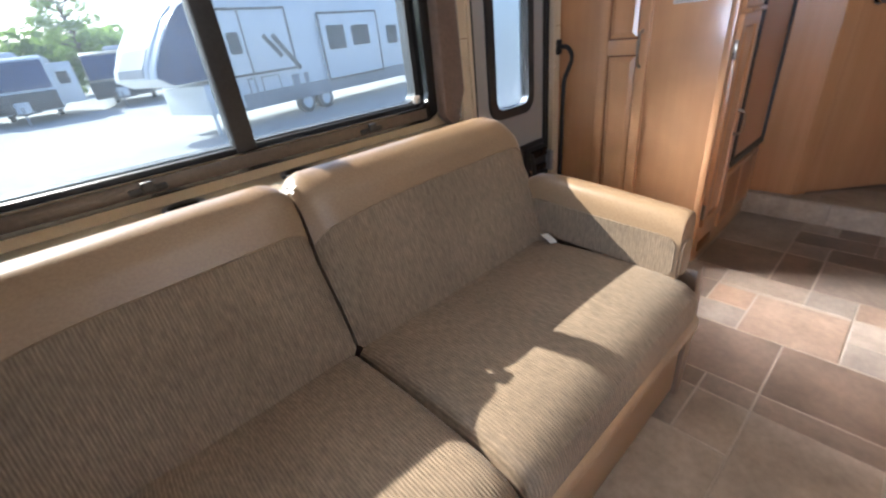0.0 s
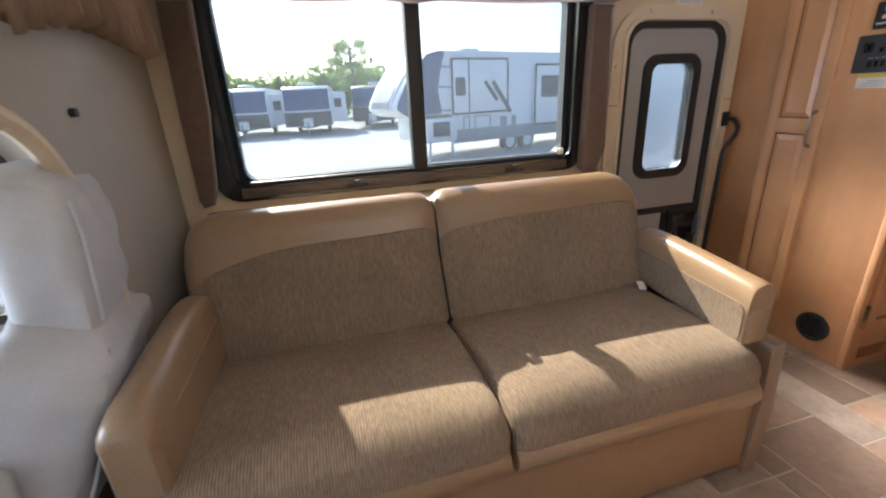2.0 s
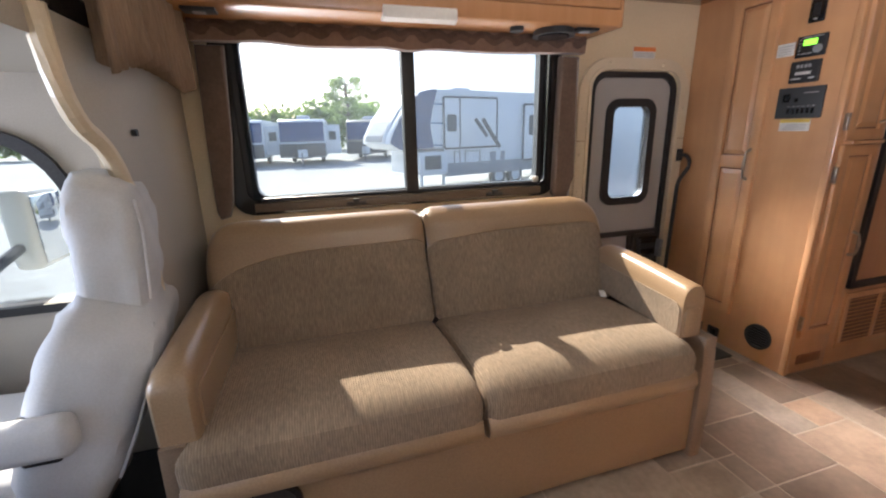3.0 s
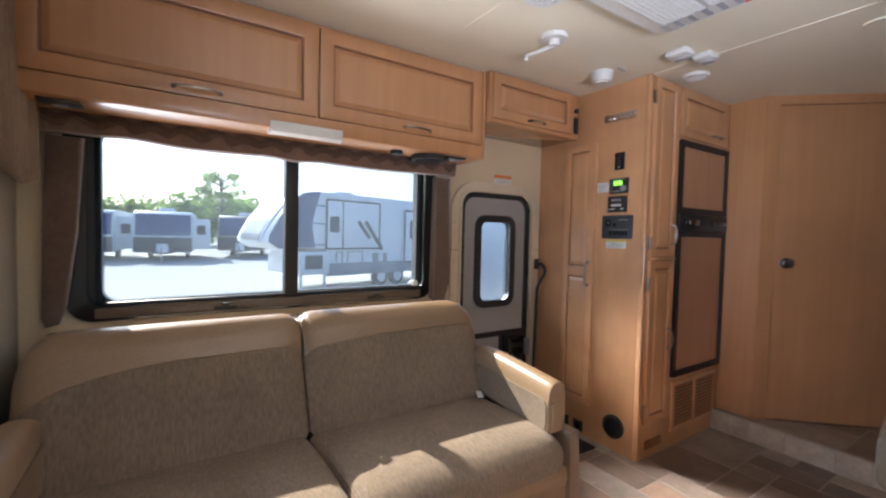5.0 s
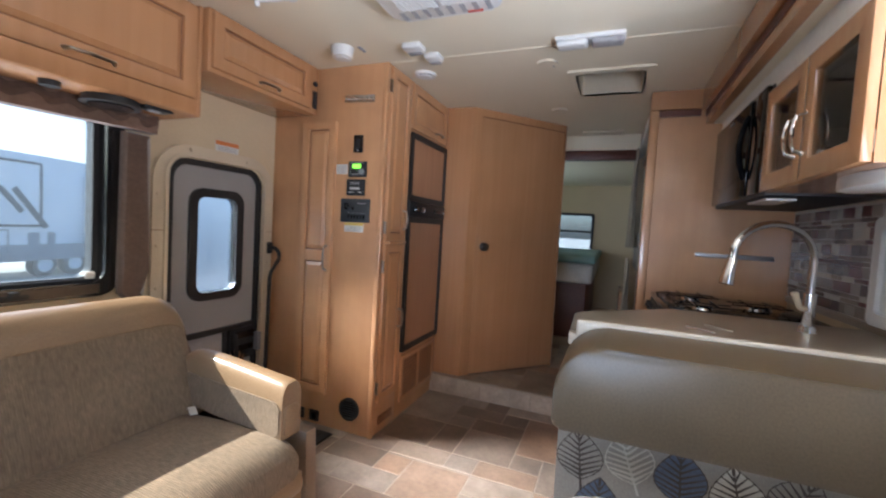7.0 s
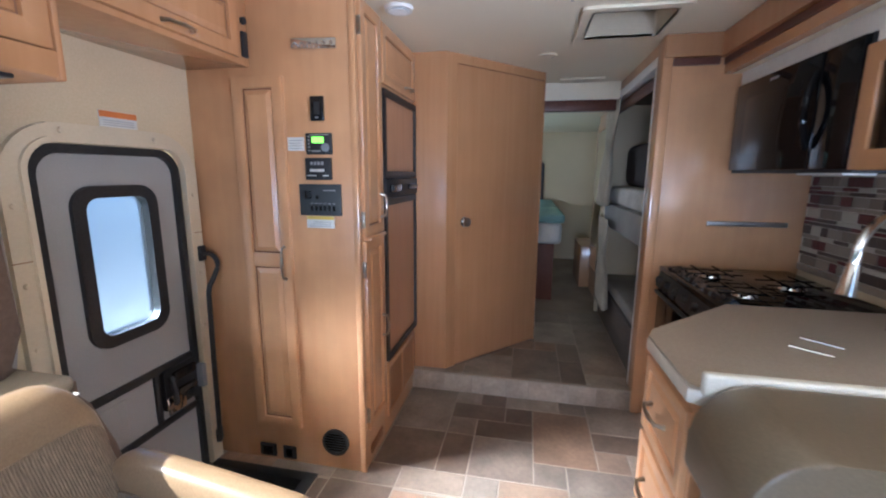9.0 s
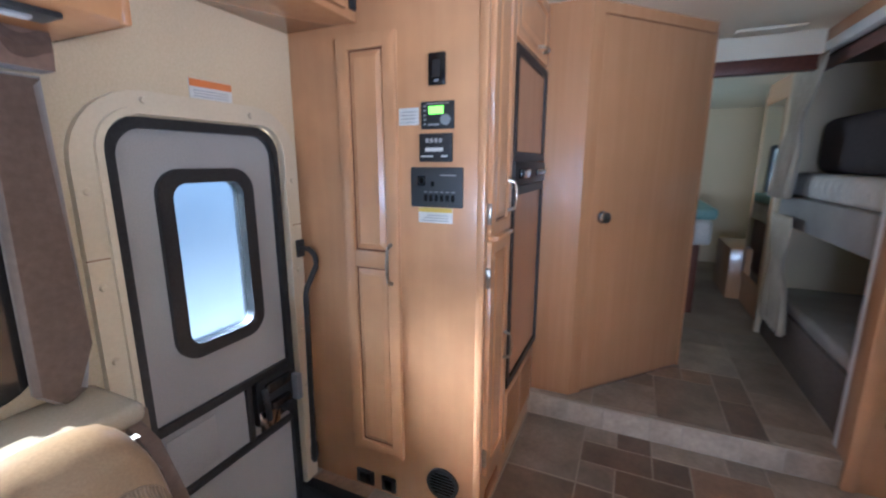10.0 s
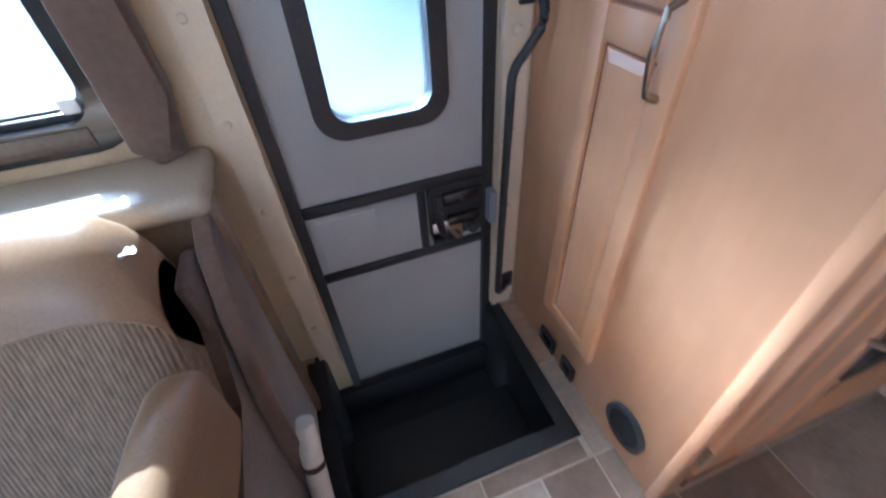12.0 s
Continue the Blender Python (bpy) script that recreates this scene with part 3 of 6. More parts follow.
part("frosted_film", bm, FROSTED, door, "frosted film", False)
part("mid_rail", box(1.911, 2.424, 1.324, 1.340, 0.567, 0.598, 0.003), BLACK, door)
part("low_rail", box(1.911, 2.424, 1.324, 1.340, 0.325, 0.352, 0.003), BLACK, door)
part("rail_post", box(2.222, 2.245, 1.325, 1.340, 0.352, 0.567, 0.003), BLACK, door)
part("label_plate", box(1.935, 2.10, 1.333, 1.339, 0.375, 0.54, 0.002), DOOR_GREY, door, "faded sticker on the lower panel")
lk = part("door_latch", slab(rounded(2.252, 2.418, 0.392, 0.575, 0.012), 1.312, 1.340), BLACK, door, "black paddle latch with a pull cup")
part("latch_plate", box(2.254, 2.35, 1.308, 1.314, 0.375, 0.455, 0.003), CHROME, lk, "bright plate under the latch")
part("lever", tube(arc((2.275, 1.30, 0.545), (2.258, 1.262, 0.49), (2.285, 1.295, 0.42), 8), 0.012), BLACK, lk)
part("paddle", boxes((2.30, 2.40, 1.290, 1.315, 0.445, 0.475), (2.29, 2.41, 1.295, 1.315, 0.515, 0.555), r=0.006), BLACK_GLOSS, lk)
part("knob", disc((2.375, 1.295, 0.425), 0.018, "y", 0.03, 16), BLACK, lk)
part("hinge", boxes((2.428, 2.452, 1.285, 1.32, 0.42, 0.53), r=0.003), RV_GREY, door, "grey striker plate")

# ledge behind the sofa
ledge = thing("trim_ledge", (0.9, 1.2, 0.8), "greyish tan vinyl ledge with two black cup rings behind the sofa", "ledge", kind="structure")
part("ledge_top", box(0.03, 1.785, 1.105, 1.328, 0.775, 0.828, 0.024, 4), LEDGE_GREY, ledge)
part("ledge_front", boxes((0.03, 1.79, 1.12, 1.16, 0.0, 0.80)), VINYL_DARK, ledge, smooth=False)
part("end_panel", slab([(1.21, 0.0), (1.21, 0.70), (1.18, 0.77), (1.12, 0.785), (1.05, 0.75), (0.98, 0.64), (0.92, 0.45), (0.885, 0.2), (0.87, 0.0)], 1.738, 1.776, "x", r=0.014), SUEDE, ledge, "brown vinyl end panel beside the door")
for x in (0.67, 0.992):
    part("cup_ring", ring([(x + 0.052 * math.cos(a), 1.222 + 0.045 * math.sin(a)) for a in [k * math.pi / 12 for k in range(24)]], [(x + 0.040 * math.cos(a), 1.222 + 0.034 * math.sin(a)) for a in [k * math.pi / 12 for k in range(24)]], 0.826, 0.838, "z"), BLACK, ledge)
    part("cup_well", disc((x, 1.222, 0.830), 0.042, "z", 0.004, 24), BLACK_GLOSS, ledge)

# pantry block, fridge wall and bath corner
pant = thing("pantry_cabinet", (2.7, 0.94, 0), "tall honey maple pantry cabinet with controls on its end panel", "cabinet")
part("body", box(2.55, 2.83, 0.552, 1.329, 0.0, 2.099, 0.006), WOOD, pant)
part("edge_strip", box(2.545, 2.572, 0.546, 0.575, 0.0, 2.098, 0.006), WOOD, pant)
d = panel_door(pant, WEST(2.55, 1.100, 0.195), 0.234, 1.597, 0.046, (0.513,), 0.018, half=0.032)
handle(d, WEST(2.532, 0.895, 1.005), 0.145)
d = panel_door(pant, NORTH(2.585, 0.552, 1.125), 0.235, 0.96, 0.045, (), 0.018)
handle(d, NORTH(2.775, 0.534, 1.25), 0.11)
d = panel_door(pant, NORTH(2.585, 0.552, 0.20), 0.235, 0.905, 0.045, (), 0.018)
handle(d, NORTH(2.775, 0.534, 0.66), 0.11)
part("finger_shelf", box(2.60, 2.80, 0.515, 0.552, 1.108, 1.124, 0.004), WOOD, pant)
for z in (0.28, 0.98, 1.2, 1.98):
    part("hinge", box(2.574, 2.588, 0.534, 0.556, z - 0.035, z + 0.035, 0.003), BRONZE, pant)
part("toe_vent", box(2.62, 2.78, 0.545, 0.553, 0.05, 0.10, 0.003), WOOD_DARK, pant)
fcab = thing("fridge_surround", (3.13, 0.94, 0), "maple surround above and below the fridge with a louvred vent", "cabinet")
part("body", boxes((2.832, 3.428, 0.556, 1.329, 0.0, 0.415), (2.832, 3.428, 0.556, 1.329, 1.80, 2.099), (2.832, 2.852, 0.556, 1.329, 0.415, 1.80), (2.852, 3.428, 1.25, 1.329, 0.415, 1.80)), WOOD, fcab, smooth=False)
d = panel_door(fcab, NORTH(2.852, 0.556, 1.815), 0.56, 0.265, 0.045, (), 0.018)
handle(d, NORTH(3.25, 0.538, 1.855), 0.11, upright=False)
part("vent_frame", boxes((2.88, 3.40, 0.546, 0.556, 0.09, 0.12), (2.88, 3.40, 0.546, 0.556, 0.36, 0.39), (2.88, 2.91, 0.546, 0.556, 0.12, 0.36), (3.37, 3.40, 0.546, 0.556, 0.12, 0.36), (3.125, 3.155, 0.546, 0.556, 0.12, 0.36), r=0.002), WOOD, fcab)
part("vent_back", boxes((2.91, 3.125, 0.551, 0.5555, 0.12, 0.36), (3.155, 3.37, 0.551, 0.5555, 0.12, 0.36)), WOOD_DARK, fcab, smooth=False)
for k in range(11):
    for x0, x1 in ((2.91, 3.125), (3.155, 3.37)):
        part("slat", placed(box(x0, x1, -0.009, 0.0, -0.002, 0.002), Matrix.Translation((0, 0.552, 0.132 + k * 0.0215)) @ Matrix.Rotation(radians(-35), 4, "X")), WOOD, fcab, smooth=False)
fr = thing("fridge", (3.13, 0.9, 0.42), "two-door fridge with wood panels in black frames", "fridge")
part("body", box(2.853, 3.427, 0.57, 1.24, 0.416, 1.798), BLACK, fr)
for z0, z1, nm in ((0.42, 1.275, "lower_door"), (1.375, 1.795, "upper_door")):
    fd = part(nm, ring(rounded(2.856, 3.424, z0, z1, 0.006, 2), rounded(2.888, 3.392, z0 + 0.035, z1 - 0.035, 0.004, 2), 0.536, 0.569), BLACK, fr)
    part("panel", box(2.887, 3.393, 0.546, 0.566, z0 + 0.034, z1 - 0.034), FRIDGE, fd, smooth=False)
hd = part("handle_strip", box(2.856, 3.424, 0.530, 0.569, 1.278, 1.372, 0.005), BLACK, fr)
part("pull", box(2.90, 3.05, 0.512, 0.531, 1.305, 1.345, 0.008), BLACK_GLOSS, hd)
part("pull", box(3.22, 3.40, 0.518, 0.531, 1.31, 1.34, 0.008), BLACK_GLOSS, hd)
part("lock", disc((2.93, 0.511, 1.325), 0.012, "y", 0.006, 14), CHROME, hd)

struct("wall_bath", boxes((3.43, 3.47, 0.345, 1.329, 0.0, 2.099)), WOOD_SHADED, "maple panelled bathroom wall", "wall")
BD = Vector((4.075 - 3.435, -0.23 - 0.348, 0))
BL, BA = BD.length, math.degrees(math.atan2(BD.y, BD.x))
BM = Matrix.Translation((3.435, 0.348, 0)) @ Matrix.Rotation(radians(BA), 4, "Z")
struct("wall_bath_angle", placed(boxes((0.0, 0.075, -0.004, 0.03, 0.0, 2.099), (0.075, BL, -0.004, 0.03, 2.045, 2.099), (BL - 0.012, BL, -0.004, 0.03, FLOOR2, 2.045)), BM), WOOD_SHADED, "maple angled frame round the bathroom door", "wall")
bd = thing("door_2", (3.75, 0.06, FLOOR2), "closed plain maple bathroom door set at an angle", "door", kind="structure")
part("door_slab", placed(box(0.079, BL - 0.014, -0.001, 0.027, FLOOR2 + 0.012, 2.040, 0.003), BM), WOOD_SHADED, bd)
part("gap", placed(box(0.073, BL - 0.01, 0.004, 0.02, FLOOR2 + 0.001, 2.044), BM), WOOD_DARK, bd, smooth=False)
part("bottom_strip", placed(box(0.075, BL - 0.2, -0.008, -0.002, FLOOR2 + 0.001, FLOOR2 + 0.010), BM), CHROME, bd, "bright strip under the door")
kn = part("knob", placed(disc((0.14, -0.030, 1.095), 0.024, "y", 0.022, 20, r2=0.028), BM), CHROME, bd, "chrome knob")
part("rose", placed(disc((0.14, -0.006, 1.095), 0.032, "y", 0.010, 20), BM), CHROME, kn)
part("stem", placed(tube([(0.14, -0.005, 1.095), (0.14, -0.025, 1.095)], 0.011), BM), CHROME, kn)
struct("wall_bath_side", boxes((4.08, 4.12, -0.23, 1.329, FLOOR2, 2.099)), WOOD, "plain maple side of the bathroom", "wall")

# ---- overhead cabinets ----
oh = thing("overhead_cabinet", (0.9, 1.2, 1.62), "long maple overhead cabinet above the sofa window", "cabinet")
part("body", boxes((-0.02, 1.825, 1.066, 1.328, 1.645, 2.099), r=0.004), WOOD_SHADED, oh)
part("bottom_rail", slab([(1.046, 1.70), (1.046, 1.655), (1.052, 1.638), (1.066, 1.63), (1.325, 1.63), (1.325, 1.644), (1.066, 1.644), (1.066, 1.70)], -0.02, 1.825, "x"), WOOD_SHADED, oh)
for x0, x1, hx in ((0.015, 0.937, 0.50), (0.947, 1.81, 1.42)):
    d = panel_door(oh, NORTH(x0, 1.066, 1.705), x1 - x0, 0.375, 0.058, (), 0.02, wood=WOOD_SHADED)
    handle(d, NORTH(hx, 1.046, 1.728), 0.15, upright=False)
part("end_trim", box(1.815, 1.832, 1.043, 1.328, 1.63, 2.099, 0.006), WOOD_SHADED, oh)
oh2 = thing("overhead_cabinet", (2.18, 1.17, 1.83), "short maple overhead cabinet above the entry door", "cabinet")
part("body", boxes((1.836, 2.548, 1.015, 1.328, 1.83, 2.099), r=0.004), WOOD_SHADED, oh2)
d = panel_door(oh2, NORTH(1.85, 1.015, 1.85), 0.62, 0.235, 0.05, (), 0.02, wood=WOOD_SHADED)
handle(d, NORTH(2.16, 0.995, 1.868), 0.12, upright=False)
part("speaker_slot", box(2.50, 2.535, 1.003, 1.016, 1.86, 1.96, 0.006), BLACK, oh2, "small black detector on the stile")
part("switch", disc((2.517, 1.008, 2.00), 0.014, "y", 0.012, 16), BLACK, oh2)

# valance
val = thing("window_valance", (0.92, 1.27, 0.85), "brown suede valance with side legs round the sofa window", "valance")
bm = bmesh.new()
rows = []
for k in range(61):
    x = 0.035 + (1.785 - 0.035) * k / 60
    low = 1.552 + 0.004 * math.cos((x - 0.9) * 2 * math.pi / 0.8) - 0.012 * math.exp(-((x - 0.9) / 0.07) ** 2) + 0.010 * math.exp(-((x - 0.3) / 0.10) ** 2)
    yy = 1.245 + 0.004 * math.sin(x * 40)
    rows.append([bm.verts.new((x, yy, 1.632)), bm.verts.new((x, yy - 0.006, 1.60)), bm.verts.new((x, yy, low)), bm.verts.new((x, 1.30, low)), bm.verts.new((x, 1.30, 1.632))])
for a, b in zip(rows, rows[1:]):
    for k in range(5):
        bm.faces.new((a[k], a[(k + 1) % 5], b[(k + 1) % 5], b[k]))
bm.faces.new(rows[0]), bm.faces.new(rows[-1])
part("header", bm, SUEDE_LIT, val)
bm = bmesh.new()
prev = None
for k in range(121):
    x = 0.04 + 1.74 * k / 120
    z = 1.592 + 0.010 * math.sin(x * 2 * math.pi / 0.11)
    row = [bm.verts.new((x, y, z + dz)) for y, dz in ((1.240, 0.036), (1.232, 0.012), (1.240, -0.010), (1.246, 0.012))]
    if prev:
        for q in range(4):
            bm.faces.new((prev[q], prev[(q + 1) % 4], row[(q + 1) % 4], row[q]))
    prev = row
part("scalloped_trim", bm, SUEDE_DARK, val, "dark scalloped cord")
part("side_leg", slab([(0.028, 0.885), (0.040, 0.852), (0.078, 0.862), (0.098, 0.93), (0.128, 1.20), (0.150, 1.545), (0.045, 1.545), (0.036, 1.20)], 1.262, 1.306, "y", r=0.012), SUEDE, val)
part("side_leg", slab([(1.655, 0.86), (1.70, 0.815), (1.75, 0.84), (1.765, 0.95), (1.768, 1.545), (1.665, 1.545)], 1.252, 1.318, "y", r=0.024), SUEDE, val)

# ---- sofa ----
sofa = thing("sofa", (0.84, 0.7, 0), "two-seat sofa bed in ribbed brown fabric with tan vinyl trim", "sofa")


def back_cushion(x0, x1, outer):
    prof = [(0.775, 0.455), (0.80, 0.53), (0.835, 0.62), (0.868, 0.70), (0.895, 0.765), (0.912, 0.815), (0.925, 0.85), (0.945, 0.873), (0.975, 0.884), (1.01, 0.884), (1.04, 0.872), (1.062, 0.845), (1.075, 0.80), (1.075, 0.60), (1.05, 0.455)]
    if outer > 0:
        prof[6:11] = [(0.928, 0.846), (0.955, 0.868), (0.99, 0.882), (1.025, 0.884), (1.048, 0.872)]
    cols = [0, 0.012, 0.03, 0.06, 0.10, 0.15] + [0.15 + 0.7 * k / 10 for k in range(1, 11)] + [0.90, 0.94, 0.97, 0.988, 1.0]
    w = x1 - x0

    def at(u, p, grow=0.0):
        du = (u if outer < 0 else 1 - u) * w
        dn = (1 - u if outer < 0 else u) * w
        r, f = 0.12, 1.0
        if du < r:
            f = 1 - 0.20 * (1 - math.sqrt(max(0.0, 1 - ((r - du) / r) ** 2)))
        inset = 0.03 * (1 - min(1.0, min(du, dn) / 0.05)) ** 2
        i = min(int(p), len(prof) - 2)
        y, z = (prof[i][k] + (prof[i + 1][k] - prof[i][k]) * (p - i) for k in (0, 1))
        c = Vector((0, 0.95, 0.66))
        v = Vector((0, y, z)) - c
        k = 1 - inset / max(v.length, 0.05) + grow / max(v.length, 0.05)
        puff = 0.012 * math.sin(math.pi * u) * (1 if p < 6 else 0)
        q = c + v * k
        return Vector((x0 + u * w, q.y - puff, 0.455 + (q.z - 0.455) * f))

    bm = bmesh.new()
    grid = [[bm.verts.new(at(u, p)) for p in range(len(prof))] for u in cols]
    for a, b in zip(grid, grid[1:]):
        for k in range(len(prof)):
            j = (k + 1) % len(prof)
            bm.faces.new((a[k], a[j], b[j], b[k]))
    bm.faces.new(grid[0]), bm.faces.new(grid[-1])
    cushion = part("back_cushion", bm, CORD, sofa)
    bm = bmesh.new()
    grid = []
    for u in cols:
        du = (u if outer < 0 else 1 - u)
        s0 = 4.3 - 1.3 * max(0.0, 1 - du / 0.5) ** 1.7 if outer < 0 else 4.5 - 0.6 * max(0.0, 1 - u / 0.45) ** 1.5
        col = [bm.verts.new(at(u, s0, -0.004))] + [bm.verts.new(at(u, s0 + (6 - s0) * k / 5, 0.005)) for k in range(5)] + [bm.verts.new(at(u, p, 0.005)) for p in range(6, len(prof))]
        grid.append(col)
    for a, b in zip(grid, grid[1:]):
        for k in range(len(a) - 1):
            bm.faces.new((a[k], a[k + 1], b[k + 1], b[k]))
    bm.faces.new(grid[0]), bm.faces.new(grid[-1])
    part("top_band", bm, VINYL, cushion, "smooth tan vinyl band")


back_cushion(0.035, 0.848, -1)
back_cushion(0.856, 1.70, 1)


def seat_cushion(x0, x1):
    prof = [(0.79, 0.36), (0.79, 0.475), (0.70, 0.487), (0.55, 0.496), (0.42, 0.497), (0.33, 0.494), (0.285, 0.486), (0.258, 0.466), (0.248, 0.435), (0.25, 0.385), (0.27, 0.365)]
    w = x1 - x0
    bm = bmesh.new()
    cols = [0, 0.006, 0.02, 0.05, 0.1, 0.2, 0.35, 0.5, 0.65, 0.8, 0.9, 0.95, 0.98, 0.994, 1]
    grid = []
    for u in cols:
        d = min(u, 1 - u) * w
        s = 0.022 * (1 - min(1.0, d / 0.035)) ** 2
        puff = 0.012 * math.sin(math.pi * u) ** 0.5
        grid.append([bm.verts.new((x0 + u * w, y + (s if y < 0.4 else 0), z - (s if z > 0.44 else 0) + (puff if 0.3 < y < 0.75 and z > 0.44 else 0))) for y, z in prof])
    for a, b in zip(grid, grid[1:]):
        for k in range(len(prof)):
            j = (k + 1) % len(prof)
            bm.faces.new((a[k], a[j], b[j], b[k]))
    bm.faces.new(grid[0]), bm.faces.new(grid[-1])
    c = part("seat_cushion", bm, CORD, sofa)
    part("front_roll", slab([(0.256, 0.390), (0.244, 0.375), (0.241, 0.350), (0.250, 0.328), (0.278, 0.314), (0.40, 0.314), (0.40, 0.390)], x0 + 0.004, x1 - 0.004, "x", r=0.006), VINYL, c, "tan vinyl front roll")


seat_cushion(0.055, 0.842)
seat_cushion(0.850, 1.625)
part("base", box(0.082, 1.672, 0.290, 1.05, 0.03, 0.36, 0.006), VINYL, sofa, "tan vinyl front skirt")
part("plinth", box(0.12, 1.64, 0.36, 1.05, 0.0, 0.03), BLACK, sofa)
spk = part("speaker", disc((0.25, 0.287, 0.255), 0.075, "y", 0.014, 32), BLACK, sofa, "round black speaker in the skirt")
part("speaker_ring", ring([(0.25 + 0.078 * math.cos(a), 0.255 + 0.078 * math.sin(a)) for a in [k * math.pi / 16 for k in range(32)]], [(0.25 + 0.062 * math.cos(a), 0.255 + 0.062 * math.sin(a)) for a in [k * math.pi / 16 for k in range(32)]], 0.272, 0.284), BLACK_GLOSS, spk)


def arm(x0, x1, side, dy=0.0, lean=0.0):
    """Padded arm: vinyl over the top and outside, fabric on the inner face."""
    prof = [(0.0, 0.0), (0.0, 0.06), (0.001, 0.11)] + [(0.075 - 0.075 * math.cos(a) * abs(math.cos(a)) ** -0.25, 0.115 + 0.075 * math.sin(a) ** 0.8) for a in [math.pi * k / 12 for k in range(1, 6)]] + [(0.075, 0.19)] + [(0.075 - 0.075 * math.cos(a) * abs(math.cos(a)) ** -0.25, 0.115 + 0.075 * math.sin(a) ** 0.8) for a in [math.pi * k / 12 for k in range(7, 12)]] + [(0.149, 0.11), (0.15, 0.06), (0.15, 0.0)]
    ys = ([(0.285, 0.012), (0.292, 0.004), (0.31, 0.0)] if side > 0 else [(0.268, 0.13), (0.276, 0.07), (0.292, 0.03), (0.325, 0.006)]) + [(0.40, 0.0), (0.55, 0.002), (0.68, 0.008), (0.77, 0.02), (0.83, 0.05), (0.865, 0.10)]
    bm = bmesh.new()
    grid = []
    for y, s in ys:
        y += dy * (1 - (y - 0.285) / 0.6)
        top = 0.0 + 0.03 * max(0, (y - 0.3) / 0.6)
        grid.append([bm.verts.new((x0 + (x1 - x0) * min(max(px / 0.15, s * 1.2), 1 - s * 1.2), y, 0.49 + pz * (1 - s * 2) + (top if pz > 0 else 0))) for px, pz in prof])
    for a, b in zip(grid, grid[1:]):
        for k in range(len(prof)):
            bm.faces.new((a[k], a[(k + 1) % len(prof)], b[(k + 1) % len(prof)], b[k]))
    bm.faces.new(grid[0]), bm.faces.new(grid[-1])
    slant = Matrix(((1, lean, 0, -lean * 0.315), (0, 1, 0, 0), (0, 0, 1, 0), (0, 0, 0, 1)))
    a = part("arm", placed(bm, slant), VINYL, sofa, "rounded tan vinyl arm")
    xi = x0 if side > 0 else x1
    part("inner_face", placed(slab(rounded(0.295 + dy, 0.84, 0.495, 0.615, 0.03), xi - 0.003, xi + 0.003, "x"), slant), VINYL if side < 0 else CORD_ARM, a, "" if side < 0 else "ribbed fabric inner side")
    if side > 0:
        part("front_face", slab(rounded(x0 + 0.012, x1 - 0.012, 0.496, 0.60, 0.02), 0.279 + dy, 0.288 + dy, "y", r=0.003), VINYL, a)
    return a


arm(0.012, 0.122, -1, 0.025)
arm(1.588, 1.680, 1, 0.03, 0.10)
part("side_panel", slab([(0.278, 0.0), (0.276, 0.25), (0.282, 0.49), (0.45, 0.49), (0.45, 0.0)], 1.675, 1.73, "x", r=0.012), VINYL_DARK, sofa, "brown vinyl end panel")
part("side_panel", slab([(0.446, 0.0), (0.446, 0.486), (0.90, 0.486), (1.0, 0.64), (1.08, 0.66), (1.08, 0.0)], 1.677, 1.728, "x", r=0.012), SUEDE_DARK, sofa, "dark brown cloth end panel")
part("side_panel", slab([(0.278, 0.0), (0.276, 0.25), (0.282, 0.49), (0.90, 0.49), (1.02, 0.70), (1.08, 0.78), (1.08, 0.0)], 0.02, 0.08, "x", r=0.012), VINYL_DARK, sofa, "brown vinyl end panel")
# Added dark block; fills the shadowed gap between cushion and ledge end.
part("back_frame", box(1.700, 1.734, 0.985, 1.10, 0.30, 0.735, 0.014), SUEDE_DARK, sofa, "dark block added to fill the gap at the back")
rnd = random.Random(21)
for cx, cy, cz, rx, ry in ((0.843, 0.955, 0.868, 0.014, 0.03), (0.861, 0.970, 0.872, 0.013, 0.03), (1.672, 0.985, 0.832, 0.022, 0.018), (1.655, 0.965, 0.838, 0.018, 0.010)):
    bm = bmesh.new()
    mid = bm.verts.new((cx, cy, cz + 0.004))
    rim = [bm.verts.new((cx + rx * math.cos(a) * rnd.uniform(0.6, 1.2), cy + ry * math.sin(a) * rnd.uniform(0.6, 1.2), cz + rnd.uniform(-0.004, 0.006))) for a in [k * math.pi / 8 for k in range(16)]]
    for k in range(16):
        bm.faces.new((mid, rim[k], rim[(k + 1) % 16]))
    bm.faces.new(rim)
    part("torn_vinyl", bm, PAPER, sofa, "pale backing showing through torn vinyl")
part("paper_tag", placed(box(-0.035, 0.035, -0.012, 0.012, 0, 0.003), Matrix.Translation((1.585, 0.72, 0.505)) @ Matrix.Rotation(radians(60), 4, "Z")), PAPER, sofa, "white tag tucked behind the arm", False)

# ---- controls and fittings on the pantry and door wall ----
def plate(name, y0, y1, z0, z1, label, category, mat=BLACK, t=0.012, r=0.004):
    ob = thing(name, (2.548, (y0 + y1) / 2, z0), label, category)
    part("housing", box(2.549 - t, 2.549, y0, y1, z0, z1, r), mat, ob)
    return ob


def face(parent, name, y0, y1, z0, z1, mat, t=0.0125, d=0.002, label=""):
    return part(name, box(2.549 - t - d, 2.549 - t + 0.001, y0, y1, z0, z1), mat, parent, label, False)


sw = plate("wall_switch", 0.685, 0.745, 1.610, 1.708, "dark brown rocker switch plate on the pantry end", "switch", BLACK_GLOSS)
face(sw, "rocker", 0.702, 0.728, 1.635, 1.685, BLACK)
